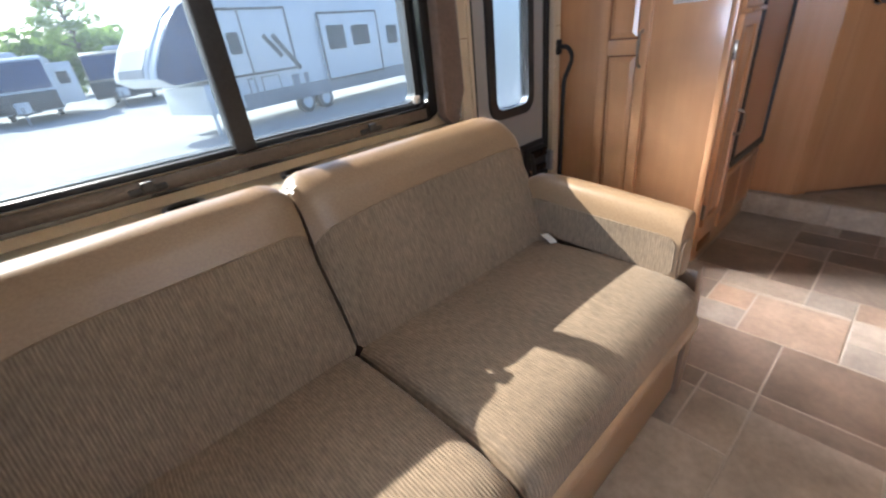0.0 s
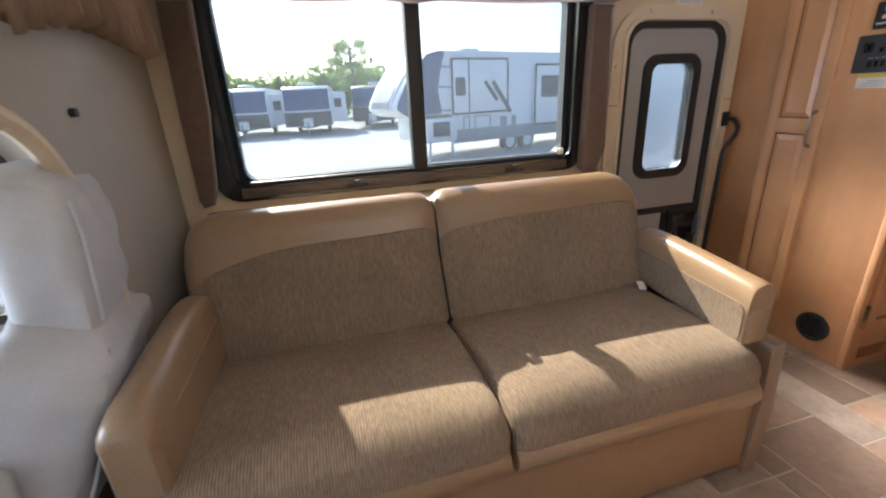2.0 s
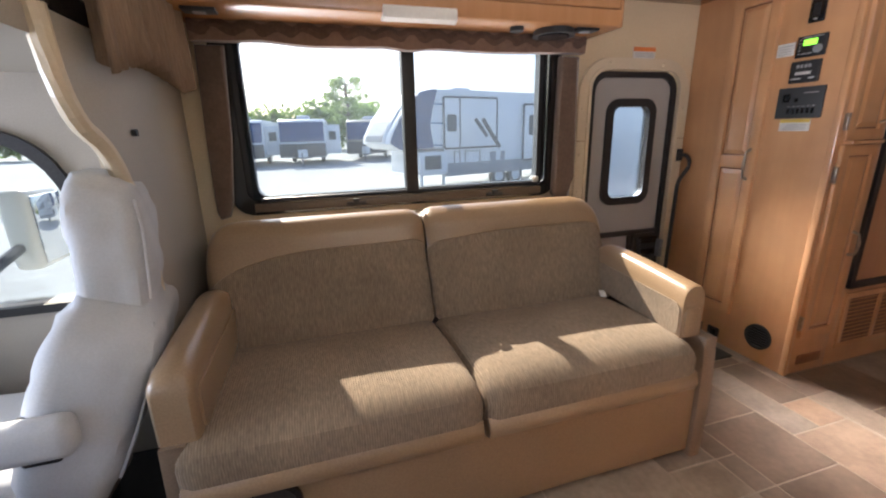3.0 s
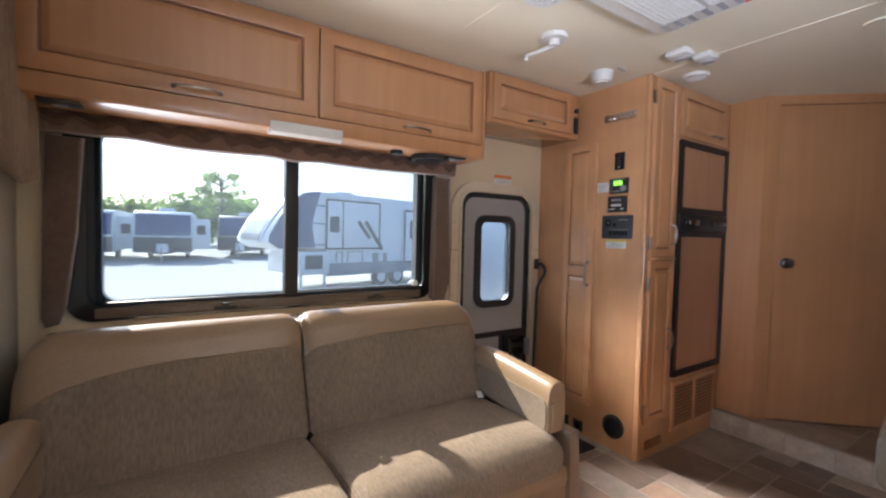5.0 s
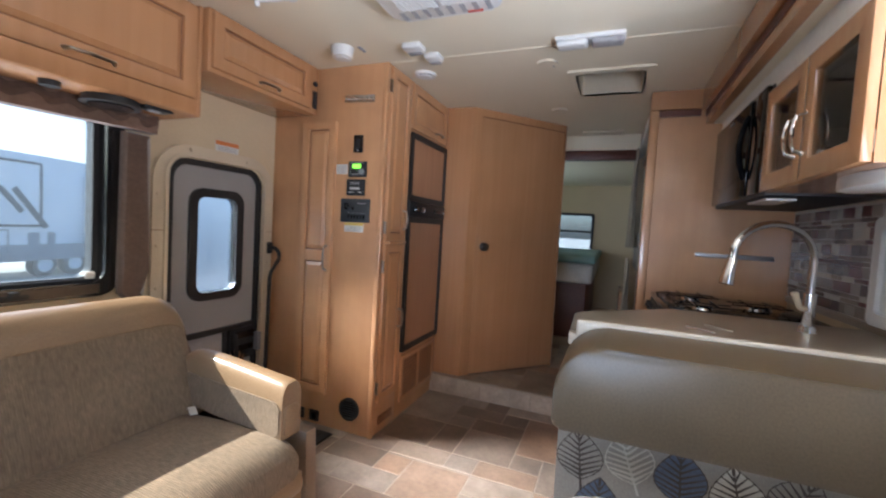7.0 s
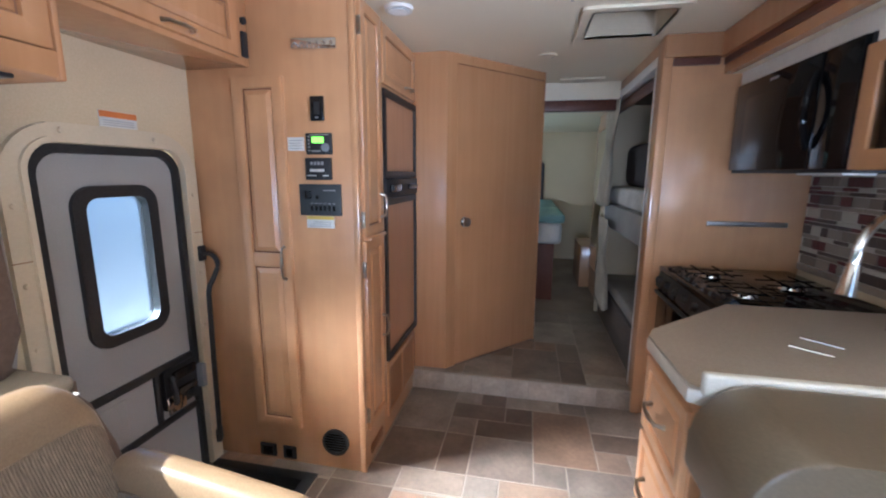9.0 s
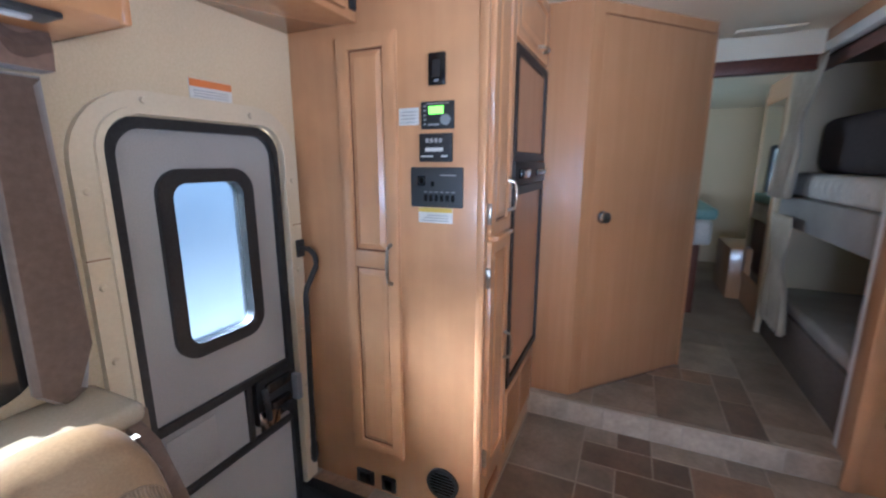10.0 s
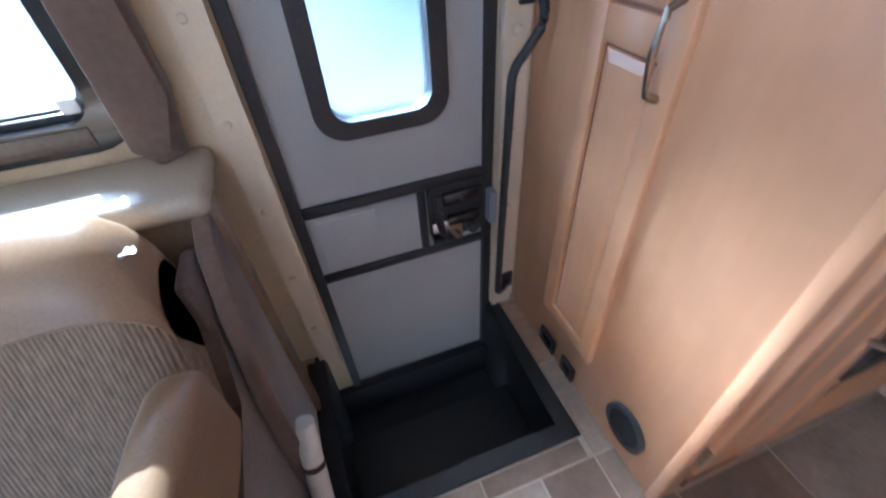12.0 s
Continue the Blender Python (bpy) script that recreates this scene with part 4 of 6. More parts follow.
face(sw, "mark", 0.708, 0.722, 1.620, 1.627, INK)
mon = plate("inverter_monitor", 0.655, 0.772, 1.475, 1.562, "black control panel with a small green display", "control panel")
face(mon, "display", 0.690, 0.742, 1.522, 1.546, LCD, label="lit green display")
for k in range(5):
    face(mon, "lamp", 0.752, 0.760, 1.488 + k * 0.014, 0.494 + 1.0 + k * 0.014, INK)
part("dial", disc((2.534, 0.682, 1.503), 0.017, "x", 0.008, 20), RV_GREY, mon)
face(mon, "caption", 0.705, 0.745, 1.486, 1.492, INK)
face(mon, "title", 0.67, 0.75, 1.552, 1.556, INK)
gen = plate("generator_panel", 0.660, 0.780, 1.370, 1.462, "black gauge panel with pale writing below the monitor", "control panel")
for y in (0.70, 0.716, 0.732, 0.748):
    face(gen, "dip_switch", y - 0.005, y + 0.005, 1.432, 1.446, INK)
face(gen, "brand_bar", 0.692, 0.755, 1.404, 1.416, PAPER)
for y in (0.675, 0.728, 0.748):
    face(gen, "caption", y, y + 0.022, 1.386, 1.391, PAPER)
tank = plate("tank_panel", 0.622, 0.813, 1.220, 1.353, "wide charcoal tank monitor panel with a row of switches", "control panel", RV_DARK)
for k in range(6):
    face(tank, "rocker", 0.650 + k * 0.020, 0.661 + k * 0.020, 1.240, 1.262, BLACK_GLOSS)
    face(tank, "caption", 0.650 + k * 0.020, 0.661 + k * 0.020, 1.270, 1.273, INK)
face(tank, "gauge", 0.757, 0.785, 1.292, 1.325, BLACK_GLOSS)
face(tank, "gauge_mark", 0.762, 0.776, 1.300, 1.318, PAPER)
face(tank, "button", 0.723, 0.735, 1.290, 1.306, BLACK_GLOSS)
face(tank, "title", 0.645, 0.70, 1.325, 1.329, INK)
lab = thing("warning_label", (2.549, 0.725, 1.165), "white paper label with a yellow heading under the tank panel", "label")
part("sheet", box(2.5475, 2.5495, 0.661, 0.789, 1.165, 1.217), PAPER, lab, smooth=False)
part("heading", box(2.5465, 2.548, 0.662, 0.788, 1.202, 1.2165), YELLOW, lab, "yellow heading", False)
for k in range(3):
    part("text_bar", box(2.5468, 2.548, 0.675, 0.775 - 0.01 * k, 1.172 + k * 0.009, 1.1745 + k * 0.009), INK, lab, smooth=False)
lab = thing("instruction_label", (2.549, 0.822, 1.49), "small white instruction label beside the monitor", "label")
part("sheet", box(2.5475, 2.5495, 0.784, 0.860, 1.491, 1.546), PAPER, lab, smooth=False)
for k in range(4):
    part("text_bar", box(2.5468, 2.548, 0.792, 0.852, 1.499 + k * 0.011, 1.5015 + k * 0.011), INK, lab, smooth=False)
rack = thing("key_rack", (2.548, 0.72, 1.89), "brushed metal key rack with five hooks", "key rack")
part("bar", placed(box(-0.006, 0.006, -0.098, 0.098, -0.020, 0.020, 0.003), Matrix.Translation((2.542, 0.718, 1.908)) @ Matrix.Rotation(radians(2), 4, "X")), CHROME, rack)
for k in range(6):
    y = 0.638 + k * 0.032
    part("hook", tube([(2.536, y, 1.912), (2.522, y, 1.905), (2.518, y, 1.893), (2.526, y, 1.888)], 0.0035, 6), CHROME, rack)


def wall_speaker(name, c, r, label):
    ob = thing(name, c, label, "speaker")
    bm = ring([(c[1] + r * math.cos(a), c[2] + r * math.sin(a)) for a in [k * math.pi / 16 for k in range(32)]], [(c[1] + r * 0.8 * math.cos(a), c[2] + r * 0.8 * math.sin(a)) for a in [k * math.pi / 16 for k in range(32)]], c[0] - 0.012, c[0], "x")
    part("bezel", bm, BLACK, ob)
    part("grille", disc((c[0] - 0.004, c[1], c[2]), r * 0.81, "x", 0.006, 28), RV_DARK, ob)
    for k in range(7):
        z = (k - 3) * r * 0.2
        w = math.sqrt(max(0.0, (r * 0.78) ** 2 - z * z))
        part("slat", box(c[0] - 0.010, c[0] - 0.006, c[1] - w, c[1] + w, c[2] + z - 0.003, c[2] + z + 0.003), BLACK_GLOSS, ob, smooth=False)


wall_speaker("heat_vent", (2.549, 0.697, 0.143), 0.066, "round black slatted floor heat vent in the pantry end")
for y0, y1 in ((1.015, 1.10), (0.908, 0.975)):
    so = thing("wall_socket", (2.549, (y0 + y1) / 2, 0.02), "black low socket plate on the pantry end", "socket")
    part("plate", box(2.538, 2.549, y0, y1, 0.022, 0.086, 0.003), BLACK, so)
    part("insert", box(2.534, 2.540, y0 + 0.018, y1 - 0.018, 0.034, 0.074, 0.002), BLACK_GLOSS, so)
st = thing("door_sticker", (2.227, YN, 1.575), "white notice with an orange band above the entry door", "label")
part("sheet", box(2.138, 2.283, 1.327, 1.3295, 1.556, 1.612), PAPER, st, smooth=False)
part("band", box(2.139, 2.282, 1.3255, 1.3275, 1.590, 1.611), ORANGE, st, "orange band", False)
for k in range(3):
    part("text_bar", box(2.151, 2.268, 1.3258, 1.3275, 1.562 + k * 0.008, 1.5645 + k * 0.008), INK, st, smooth=False)
gb = thing("grab_bar", (2.52, 1.3, 0.12), "black bent steel grab bar beside the entry door", "grab bar")
part("bar", tube([(2.512, 1.312, 1.035), (2.515, 1.262, 1.035)] + arc((2.516, 1.255, 1.03), (2.52, 1.225, 1.01), (2.508, 1.225, 0.97), 5) + arc((2.470, 1.225, 0.92), (2.445, 1.225, 0.90), (2.445, 1.227, 0.86), 4) + [(2.445, 1.235, 0.5), (2.445, 1.24, 0.2)] + arc((2.445, 1.24, 0.16), (2.445, 1.245, 0.125), (2.505, 1.285, 0.122), 5) + [(2.515, 1.31, 0.122)], 0.011, 10), BLACK, gb)
for z in (1.035, 0.122):
    part("mount", box(2.493, 2.533, 1.296, 1.309, z - 0.035, z + 0.035, 0.005), BLACK, gb)

# under-cabinet light, speaker and switches over the sofa
ul = thing("strip_light", (0.92, 1.10, 1.61), "white plastic strip light under the overhead cabinet, switched off", "light")
part("diffuser", slab([(1.100, 1.629), (1.096, 1.617), (1.060, 1.609), (1.040, 1.620), (1.034, 1.640), (1.038, 1.662), (1.0455, 1.662), (1.052, 1.638), (1.066, 1.629)], 0.750, 1.045, "x", r=0.003), WHITE, ul)
sp = thing("ceiling_speaker", (1.545, 1.15, 1.60), "round black speaker under the overhead cabinet", "speaker")
part("bezel", disc((1.545, 1.15, 1.617), 0.095, "z", 0.026, 32, r2=0.088), BLACK, sp)
part("cone", disc((1.545, 1.15, 1.602), 0.07, "z", 0.006, 28), BLACK_GLOSS, sp)
for x, y in ((1.675, 1.105), (0.115, 1.105)):
    so = thing("cabinet_switch", (x, y, 1.615), "small black switch plate under the overhead cabinet", "switch")
    part("plate", box(x - 0.055, x + 0.055, y - 0.035, y + 0.035, 1.619, 1.6295, 0.003), BLACK, so)
    part("rocker", box(x - 0.02, x + 0.02, y - 0.012, y + 0.012, 1.613, 1.620, 0.002), INK, so)
pk = thing("puck_switch", (1.35, 1.13, 1.61), "small black puck under the overhead cabinet", "switch")
part("body", disc((1.35, 1.13, 1.62), 0.03, "z", 0.018, 20), BLACK, pk)

# ---- ceiling fittings ----
ac = thing("air_conditioner", (1.85, 0.03, 2.05), "white louvred air conditioner grille on the ceiling", "air conditioner")
part("shroud", slab(rounded(1.58, 2.11, -0.20, 0.25, 0.045), 2.055, 2.0985, "z", r=0.014), WHITE, ac)
part("recess", boxes((1.665, 2.015, -0.135, 0.02, 2.052, 2.0565), (1.665, 2.015, 0.035, 0.19, 2.052, 2.0565)), INK, ac, smooth=False)
for y0, y1 in ((-0.135, 0.02), (0.035, 0.19)):
    for k in range(22):
        x = 1.668 + k * 0.0162
        part("slat", box(x, x + 0.008, y0, y1, 2.047, 2.0535), WHITE, ac, smooth=False)
    for k in range(9):
        y = y0 + 0.006 + k * 0.0175
        part("slat", box(1.665, 2.015, y, y + 0.004, 2.0465, 2.053), WHITE, ac, smooth=False)
for k in range(8):
    part("side_slot", box(2.035, 2.095, -0.16 + k * 0.05, -0.14 + k * 0.05, 2.0535, 2.057), INK, ac, smooth=False)
part("mark", box(2.088, 2.10, -0.12, -0.06, 2.052, 2.0552), RED, ac, smooth=False)


def round_vent(x, y, r, slats=6):
    ob = thing("ceiling_vent", (x, y, 2.08), "round cream slatted air vent in the ceiling", "vent", "ceiling vents")
    part("flange", disc((x, y, 2.092), r, "z", 0.014, 32, r2=r * 1.05), WHITE, ob)
    part("throat", disc((x, y, 2.0845), r * 0.72, "z", 0.004, 28), INK, ob)
    for k in range(slats):
        q = (k - (slats - 1) / 2) * r * 1.3 / slats
        w = math.sqrt(max(0, (r * 0.72) ** 2 - q * q))
        part("slat", box(x + q - 0.004, x + q + 0.004, y - w, y + w, 2.079, 2.084), WHITE, ob, smooth=False)


round_vent(1.549, 0.355, 0.075)
round_vent(2.764, 0.431, 0.06)
an = thing("antenna_crank", (1.81, 0.58, 2.04), "white antenna crank handle on the ceiling", "crank")
part("base", disc((1.825, 0.565, 2.09), 0.055, "z", 0.018, 28, r2=0.06), WHITE, an)
part("hub", disc((1.825, 0.565, 2.07), 0.024, "z", 0.03, 20), WHITE, an)
part("arm", tube([(1.825, 0.565, 2.06), (1.80, 0.63, 2.05), (1.785, 0.69, 2.048)], 0.009, 8), WHITE, an)
part("grip", tube([(1.785, 0.69, 2.052), (1.783, 0.692, 2.025)], 0.010, 8), WHITE, an)
sm = thing("smoke_alarm", (2.337, 0.698, 2.05), "round white smoke alarm on the ceiling", "smoke alarm")
part("body", disc((2.337, 0.698, 2.073), 0.05, "z", 0.05, 28, r2=0.058), WHITE, sm)
part("cap", disc((2.337, 0.698, 2.046), 0.032, "z", 0.008, 24), WHITE, sm)
part("clip", box(2.345, 2.40, 0.60, 0.612, 2.09, 2.0985), INK, sm, smooth=False)
for x, y, w in ((2.40, 0.325, 0.05), (2.53, 0.275, 0.042)):
    so = thing("ceiling_sensor", (x, y, 2.06), "small white plastic sensor box on the ceiling", "sensor")
    part("body", box(x - 0.045, x + 0.045, y - w, y + w, 2.068, 2.0985, 0.012), WHITE, so)
    part("lens", box(x + 0.01, x + 0.04, y - w + 0.015, y + w - 0.015, 2.062, 2.069, 0.003), INK, so)
cl = thing("ceiling_light", (2.52, -0.48, 2.05), "white double ceiling light, switched off", "light")
part("base", box(2.475, 2.56, -0.63, -0.335, 2.078, 2.0985, 0.008), WHITE, cl)
part("lens", box(2.482, 2.553, -0.475, -0.342, 2.056, 2.080, 0.012, 3), WHITE, cl)
part("lens", box(2.482, 2.553, -0.623, -0.49, 2.056, 2.080, 0.012, 3), INK, cl, "grey ribbed lens")
for x, y in ((2.772, -0.259), (3.622, -0.225)):
    so = thing("ceiling_disc", (x, y, 2.08), "flat round white cover on the ceiling", "cover")
    part("cover", disc((x, y, 2.095), 0.05, "z", 0.007, 28, r2=0.054), CEILING, so)
    part("mark", disc((x + 0.03, y - 0.03, 2.0905), 0.006, "z", 0.003, 10), INK, so)
so = thing("hall_light", (4.3, -0.5, 2.06), "slim white hall ceiling light", "light")
part("diffuser", box(4.26, 4.38, -0.66, -0.34, 2.082, 2.0985, 0.008), CEILING, so)
ht = thing("roof_hatch", (3.13, -0.56, 2.08), "cream framed roof vent hatch, half open above the hall", "roof vent")
part("frame", ring(rounded(2.90, 3.37, -0.785, -0.345, 0.02), rounded(2.955, 3.315, -0.735, -0.395, 0.015), 2.088, 2.0985, "z"), CEILING, ht)
part("shaft", ring(rounded(2.945, 3.325, -0.745, -0.385, 0.015), rounded(2.955, 3.315, -0.735, -0.395, 0.012), 2.088, 2.26, "z"), CREAM, ht)
part("lid", box(2.93, 3.34, -0.76, -0.37, 2.26, 2.275), WHITE, ht, "milky plastic lid", False)
part("crank_bar", box(2.957, 2.985, -0.70, -0.43, 2.10, 2.125, 0.004), RV_DARK, ht, "dark lift bar")

# ---- kitchen slide ----
struct("wall_kitchen_end", boxes((3.37, 3.42, YS, -0.80, 0.0, 2.099)), WOOD, "maple end panel beside the cooker", "wall")
struct("trim_post", box(3.355, 3.46, -0.845, -0.795, 0.0, 2.098, 0.006), WOOD, "maple post at the bunk opening", "post", True)
struct("trim_fascia", boxes((0.2, 3.369, -1.10, -1.06, 1.985, 2.099), (0.2, 3.369, -1.13, -1.09, 1.905, 1.985), (3.345, 3.369, -1.06, -0.80, 1.99, 2.099)), WOOD_SHADED, "maple fascia along the slide-out ceiling", "trim")
struct("trim_stripe", boxes((0.2, 3.369, -1.093, -1.085, 1.95, 1.982), (3.350, 3.369, -1.06, -0.845, 1.95, 1.985)), WOOD_STRIPE, "dark veneer stripe in the fascia", "trim")
struct("ceiling_slide", boxes((0.2, 3.369, YS, -1.13, 1.905, 1.95)), CEILING, "lower cream slide-out ceiling", "ceiling")
# Strip modelled where a shadow edge crosses the end wall; no joint there.
struct("trim_panel_joint", boxes((3.366, 3.370, YS, -0.85, 1.44, 1.455)), WOOD, "thin maple strip standing in for a shadow edge", "trim")
mg = thing("magnetic_strip", (3.366, -1.28, 1.13), "slim brushed metal strip on the cooker wall", "rail")
part("bar", box(3.356, 3.369, -1.47, -1.09, 1.135, 1.160, 0.004), BRUSHED, mg)
kb = thing("kitchen_base_cabinet", (2.1, -1.0, 0), "maple base cabinet with a stack of drawers", "cabinet")
part("body", slab([(1.90, -0.56), (2.25, -0.56), (2.58, -0.91), (2.58, -1.54), (1.90, -1.54)], 0.0, 0.875, "z"), WOOD, kb, smooth=False)
for z0, z1 in ((0.60, 0.84), (0.34, 0.58), (0.08, 0.32)):
    d = panel_door(kb, SOUTH(2.255, -0.56, z0), 0.34, z1 - z0, 0.035, (), 0.018, name="drawer")
    handle(d, SOUTH(2.10, -0.542, (z0 + z1) / 2), 0.13, upright=False)
ct = thing("countertop", (2.3, -1.0, 0.875), "brown speckled laminate countertop with a pale edge", "countertop")
OUT = [(1.885, -0.56), (1.90, -0.535), (2.20, -0.525), (2.26, -0.55), (2.60, -0.90), (2.60, -1.545), (1.885, -1.545)]
part("top", slab(OUT, 0.914, 0.922, "z"), COUNTER, ct, smooth=False)
part("edge", slab([(x - 0.002 if x < 2 else x + 0.002, y + 0.003 if y > -0.9 else y) for x, y in OUT], 0.876, 0.914, "z", r=0.006), COUNTER_EDGE, ct, "pale rolled edge")
part("end_lip", box(1.868, 1.896, -1.54, -0.555, 0.905, 0.962, 0.008, 3), COUNTER_EDGE, ct, "pale raised end lip")
part("back_lip", box(2.0, 3.36, -1.548, -1.535, 0.923, 0.955, 0.004), COUNTER, ct)
for a, b in (((2.20, -0.896), (2.14, -0.971)), ((2.275, -0.965), (2.205, -1.036))):
    part("inlay", tube([(a[0], a[1], 0.923), (b[0], b[1], 0.923)], 0.0035, 6), CHROME, ct, "thin bright edge of the sink cover")
fa = thing("faucet", (2.40, -1.30, 0.922), "chrome gooseneck pull-down kitchen faucet", "faucet")
part("base", disc((2.40, -1.30, 0.932), 0.030, "z", 0.022, 24, r2=0.024), CHROME, fa)
part("column", tube([(2.40, -1.30, 0.94), (2.40, -1.30, 1.06)], 0.019, 14), CHROME, fa)
part("neck", tube([(2.40, -1.30, 1.04), (2.40, -1.30, 1.18)] + [(2.40 - 0.105 * (1 - math.cos(a)), -1.30 + 0.145 * (1 - math.cos(a)), 1.18 + 0.115 * math.sin(a)) for a in [k * math.pi / 14 for k in range(1, 14)]] + [(2.192, -1.012, 1.165)], 0.012, 12), CHROME, fa)
part("spray_head", tube([(2.192, -1.012, 1.17), (2.186, -1.003, 1.13), (2.181, -0.996, 1.085)], [0.014, 0.018, 0.022], 14), CHROME, fa)
part("lever", tube([(2.40, -1.30, 1.0), (2.37, -1.262, 1.01), (2.352, -1.238, 1.06)], [0.011, 0.009, 0.012], 10), CREAM, fa, "pale lever")

cook = thing("cooker", (2.98, -1.0, 0.0), "black gas cooker with a three-burner top still in plastic film", "cooker")
part("body", box(2.605, 3.352, -1.53, -0.90, 0.30, 0.88, 0.006), BLACK, cook)
part("cooktop", box(2.605, 3.354, -1.50, -0.875, 0.88, 0.908, 0.008), BLACK_GLASS, cook)
part("oven_door", box(2.62, 3.34, -0.902, -0.875, 0.33, 0.80, 0.008), BLACK_GLASS, cook)
part("control_strip", placed(box(2.61, 3.35, -0.02, 0.015, -0.045, 0.045, 0.008), Matrix.Translation((0, -0.885, 0.835)) @ Matrix.Rotation(radians(14), 4, "X")), BLACK, cook)
for k in range(6):
    part("knob", placed(disc((0, 0, 0), 0.022, "z", 0.028, 18, r2=0.017), Matrix.Translation((2.68 + k * 0.12, -0.862, 0.843)) @ Matrix.Rotation(radians(-76), 4, "X")), BLACK, cook)
part("oven_handle", tube([(2.68, -0.885, 0.78), (2.68, -0.85, 0.78), (3.28, -0.85, 0.78), (3.28, -0.885, 0.78)], 0.010, 10), BLACK, cook)
for x, y, r in ((2.80, -1.05, 0.05), (3.14, -1.05, 0.05), (2.97, -1.31, 0.058)):
    b = part("burner", disc((x, y, 0.915), r, "z", 0.016, 28, r2=r * 0.85), CHROME, cook, "chrome burner head")
    part("cap", disc((x, y, 0.926), r * 0.62, "z", 0.008, 24), BLACK_GLOSS, b)
    part("grate", boxes(*[(x - 0.12, x + 0.12, y - 0.004 + q, y + 0.004 + q, 0.932, 0.938) for q in (-0.05, 0.05)], *[(x - 0.004 + q, x + 0.004 + q, y - 0.12, y + 0.12, 0.926, 0.932) for q in (-0.05, 0.05)]), BLACK_GLASS, b, "black wire grate", False)
bm = bmesh.new()
rnd = random.Random(5)
g = [[bm.verts.new((2.605 + 0.69 * i / 30, -0.858 - 0.10 * j / 8 + rnd.uniform(-0.008, 0.008), (0.922 if j > 3 else 0.922 - 0.034 * (4 - j)) + rnd.uniform(-0.010, 0.010))) for j in range(9)] for i in range(31)]
for a, b in zip(g, g[1:]):
    for j in range(8):
        bm.faces.new((a[j], a[j + 1], b[j + 1], b[j]))
FILM = surface("clear_blue_film", (0.006, 0.008, 0.014), (0.022, 0.026, 0.04), 0.12, 0, (60, 60, 60), 4, 0.4, 0.004)
ob = part("plastic_film", bm, FILM, cook, "crumpled protective film over the knobs")
so = ob.modifiers.new("thick", "SOLIDIFY")
so.thickness = 0.002

mw = thing("microwave", (2.93, -1.3, 1.41), "black built-in microwave over the cooker", "microwave")
part("body", box(2.505, 3.335, -1.54, -1.165, 1.412, 1.84, 0.006), BLACK, mw)
part("door", box(2.70, 3.33, -1.168, -1.145, 1.425, 1.835, 0.006), BLACK_GLASS, mw)
part("window", box(2.80, 3.22, -1.147, -1.143, 1.50, 1.76, 0.002), BLACK_GLASS, mw)
part("keypad", box(2.512, 2.695, -1.168, -1.147, 1.425, 1.835, 0.004), BLACK_GLASS, mw)
part("handle", tube(arc((2.725, -1.146, 1.50), (2.70, -1.085, 1.63), (2.725, -1.146, 1.77), 10), 0.012, 10), BLACK_GLASS, mw)
part("badge", box(2.97, 3.03, -1.1435, -1.1425, 1.80, 1.812), INK, mw, smooth=False)
part("under_light", box(2.60, 2.85, -1.30, -1.20, 1.404, 1.413), WHITE, mw, smooth=False)
ku = thing("kitchen_wall_cabinet", (2.15, -1.35, 1.42), "maple wall cabinet with two glazed doors", "cabinet")
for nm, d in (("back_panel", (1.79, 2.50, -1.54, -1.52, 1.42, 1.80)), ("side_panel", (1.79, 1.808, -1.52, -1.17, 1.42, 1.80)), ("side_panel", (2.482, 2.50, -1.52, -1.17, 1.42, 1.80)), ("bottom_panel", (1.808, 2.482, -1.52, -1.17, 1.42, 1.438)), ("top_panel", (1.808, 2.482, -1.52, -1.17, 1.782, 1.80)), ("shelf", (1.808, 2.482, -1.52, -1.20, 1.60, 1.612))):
    part(nm, box(*d), WOOD_SHADED, ku, smooth=False)
for x1 in (2.498, 2.143):
    w, h = 0.35, 0.375
    bm = ring(rounded(0, w, 0, h, 0.002, 1), rounded(0.06, w - 0.06, 0.06, h - 0.06, 0.002, 1), -0.022, 0)
    bmesh.ops.bevel(bm, geom=[e for e in bm.edges if all(v.co.y < -0.02 for v in e.verts)], offset=0.005, segments=2, profile=0.5, affect="EDGES", clamp_overlap=True)
    m = SOUTH(x1, -1.168, 1.422)
    d = part("door", placed(bm, m), WOOD_SHADED, ku)
    g = part("pane", placed(box(0.055, w - 0.055, -0.012, -0.008, 0.055, h - 0.055), m), CABINET_GLASS, d, "clear glass pane", False)
    handle(d, SOUTH(x1 - (w - 0.03 if x1 > 2.3 else 0.03), -1.146, 1.56), 0.12, CHROME)
for z in (1.47, 1.74):
    part("hinge", box(1.792, 1.802, -1.192, -1.168, z - 0.025, z + 0.025), BRONZE, ku, smooth=False)
struct("trim_over_cabinets", boxes((1.79, 3.36, -1.54, -1.17, 1.842, 1.905), (1.79, 2.50, -1.54, -1.17, 1.802, 1.842)), WHITE, "pale filler above the wall cabinets", "trim")
kl = thing("cabinet_light", (1.98, -1.26, 1.40), "white dome light under the kitchen wall cabinet", "light")
part("diffuser", slab([(1.98 + 0.17 * math.cos(a), -1.28 + 0.075 * math.sin(a)) for a in [k * math.pi / 14 for k in range(28)]], 1.385, 1.419, "z", r=0.012), WHITE, kl)
struct("wall_backsplash", boxes((1.6, 3.368, YS, YS + 0.004, 0.93, 1.41)), COUNTER_EDGE, "pale grout bed of the mosaic backsplash", "wall")
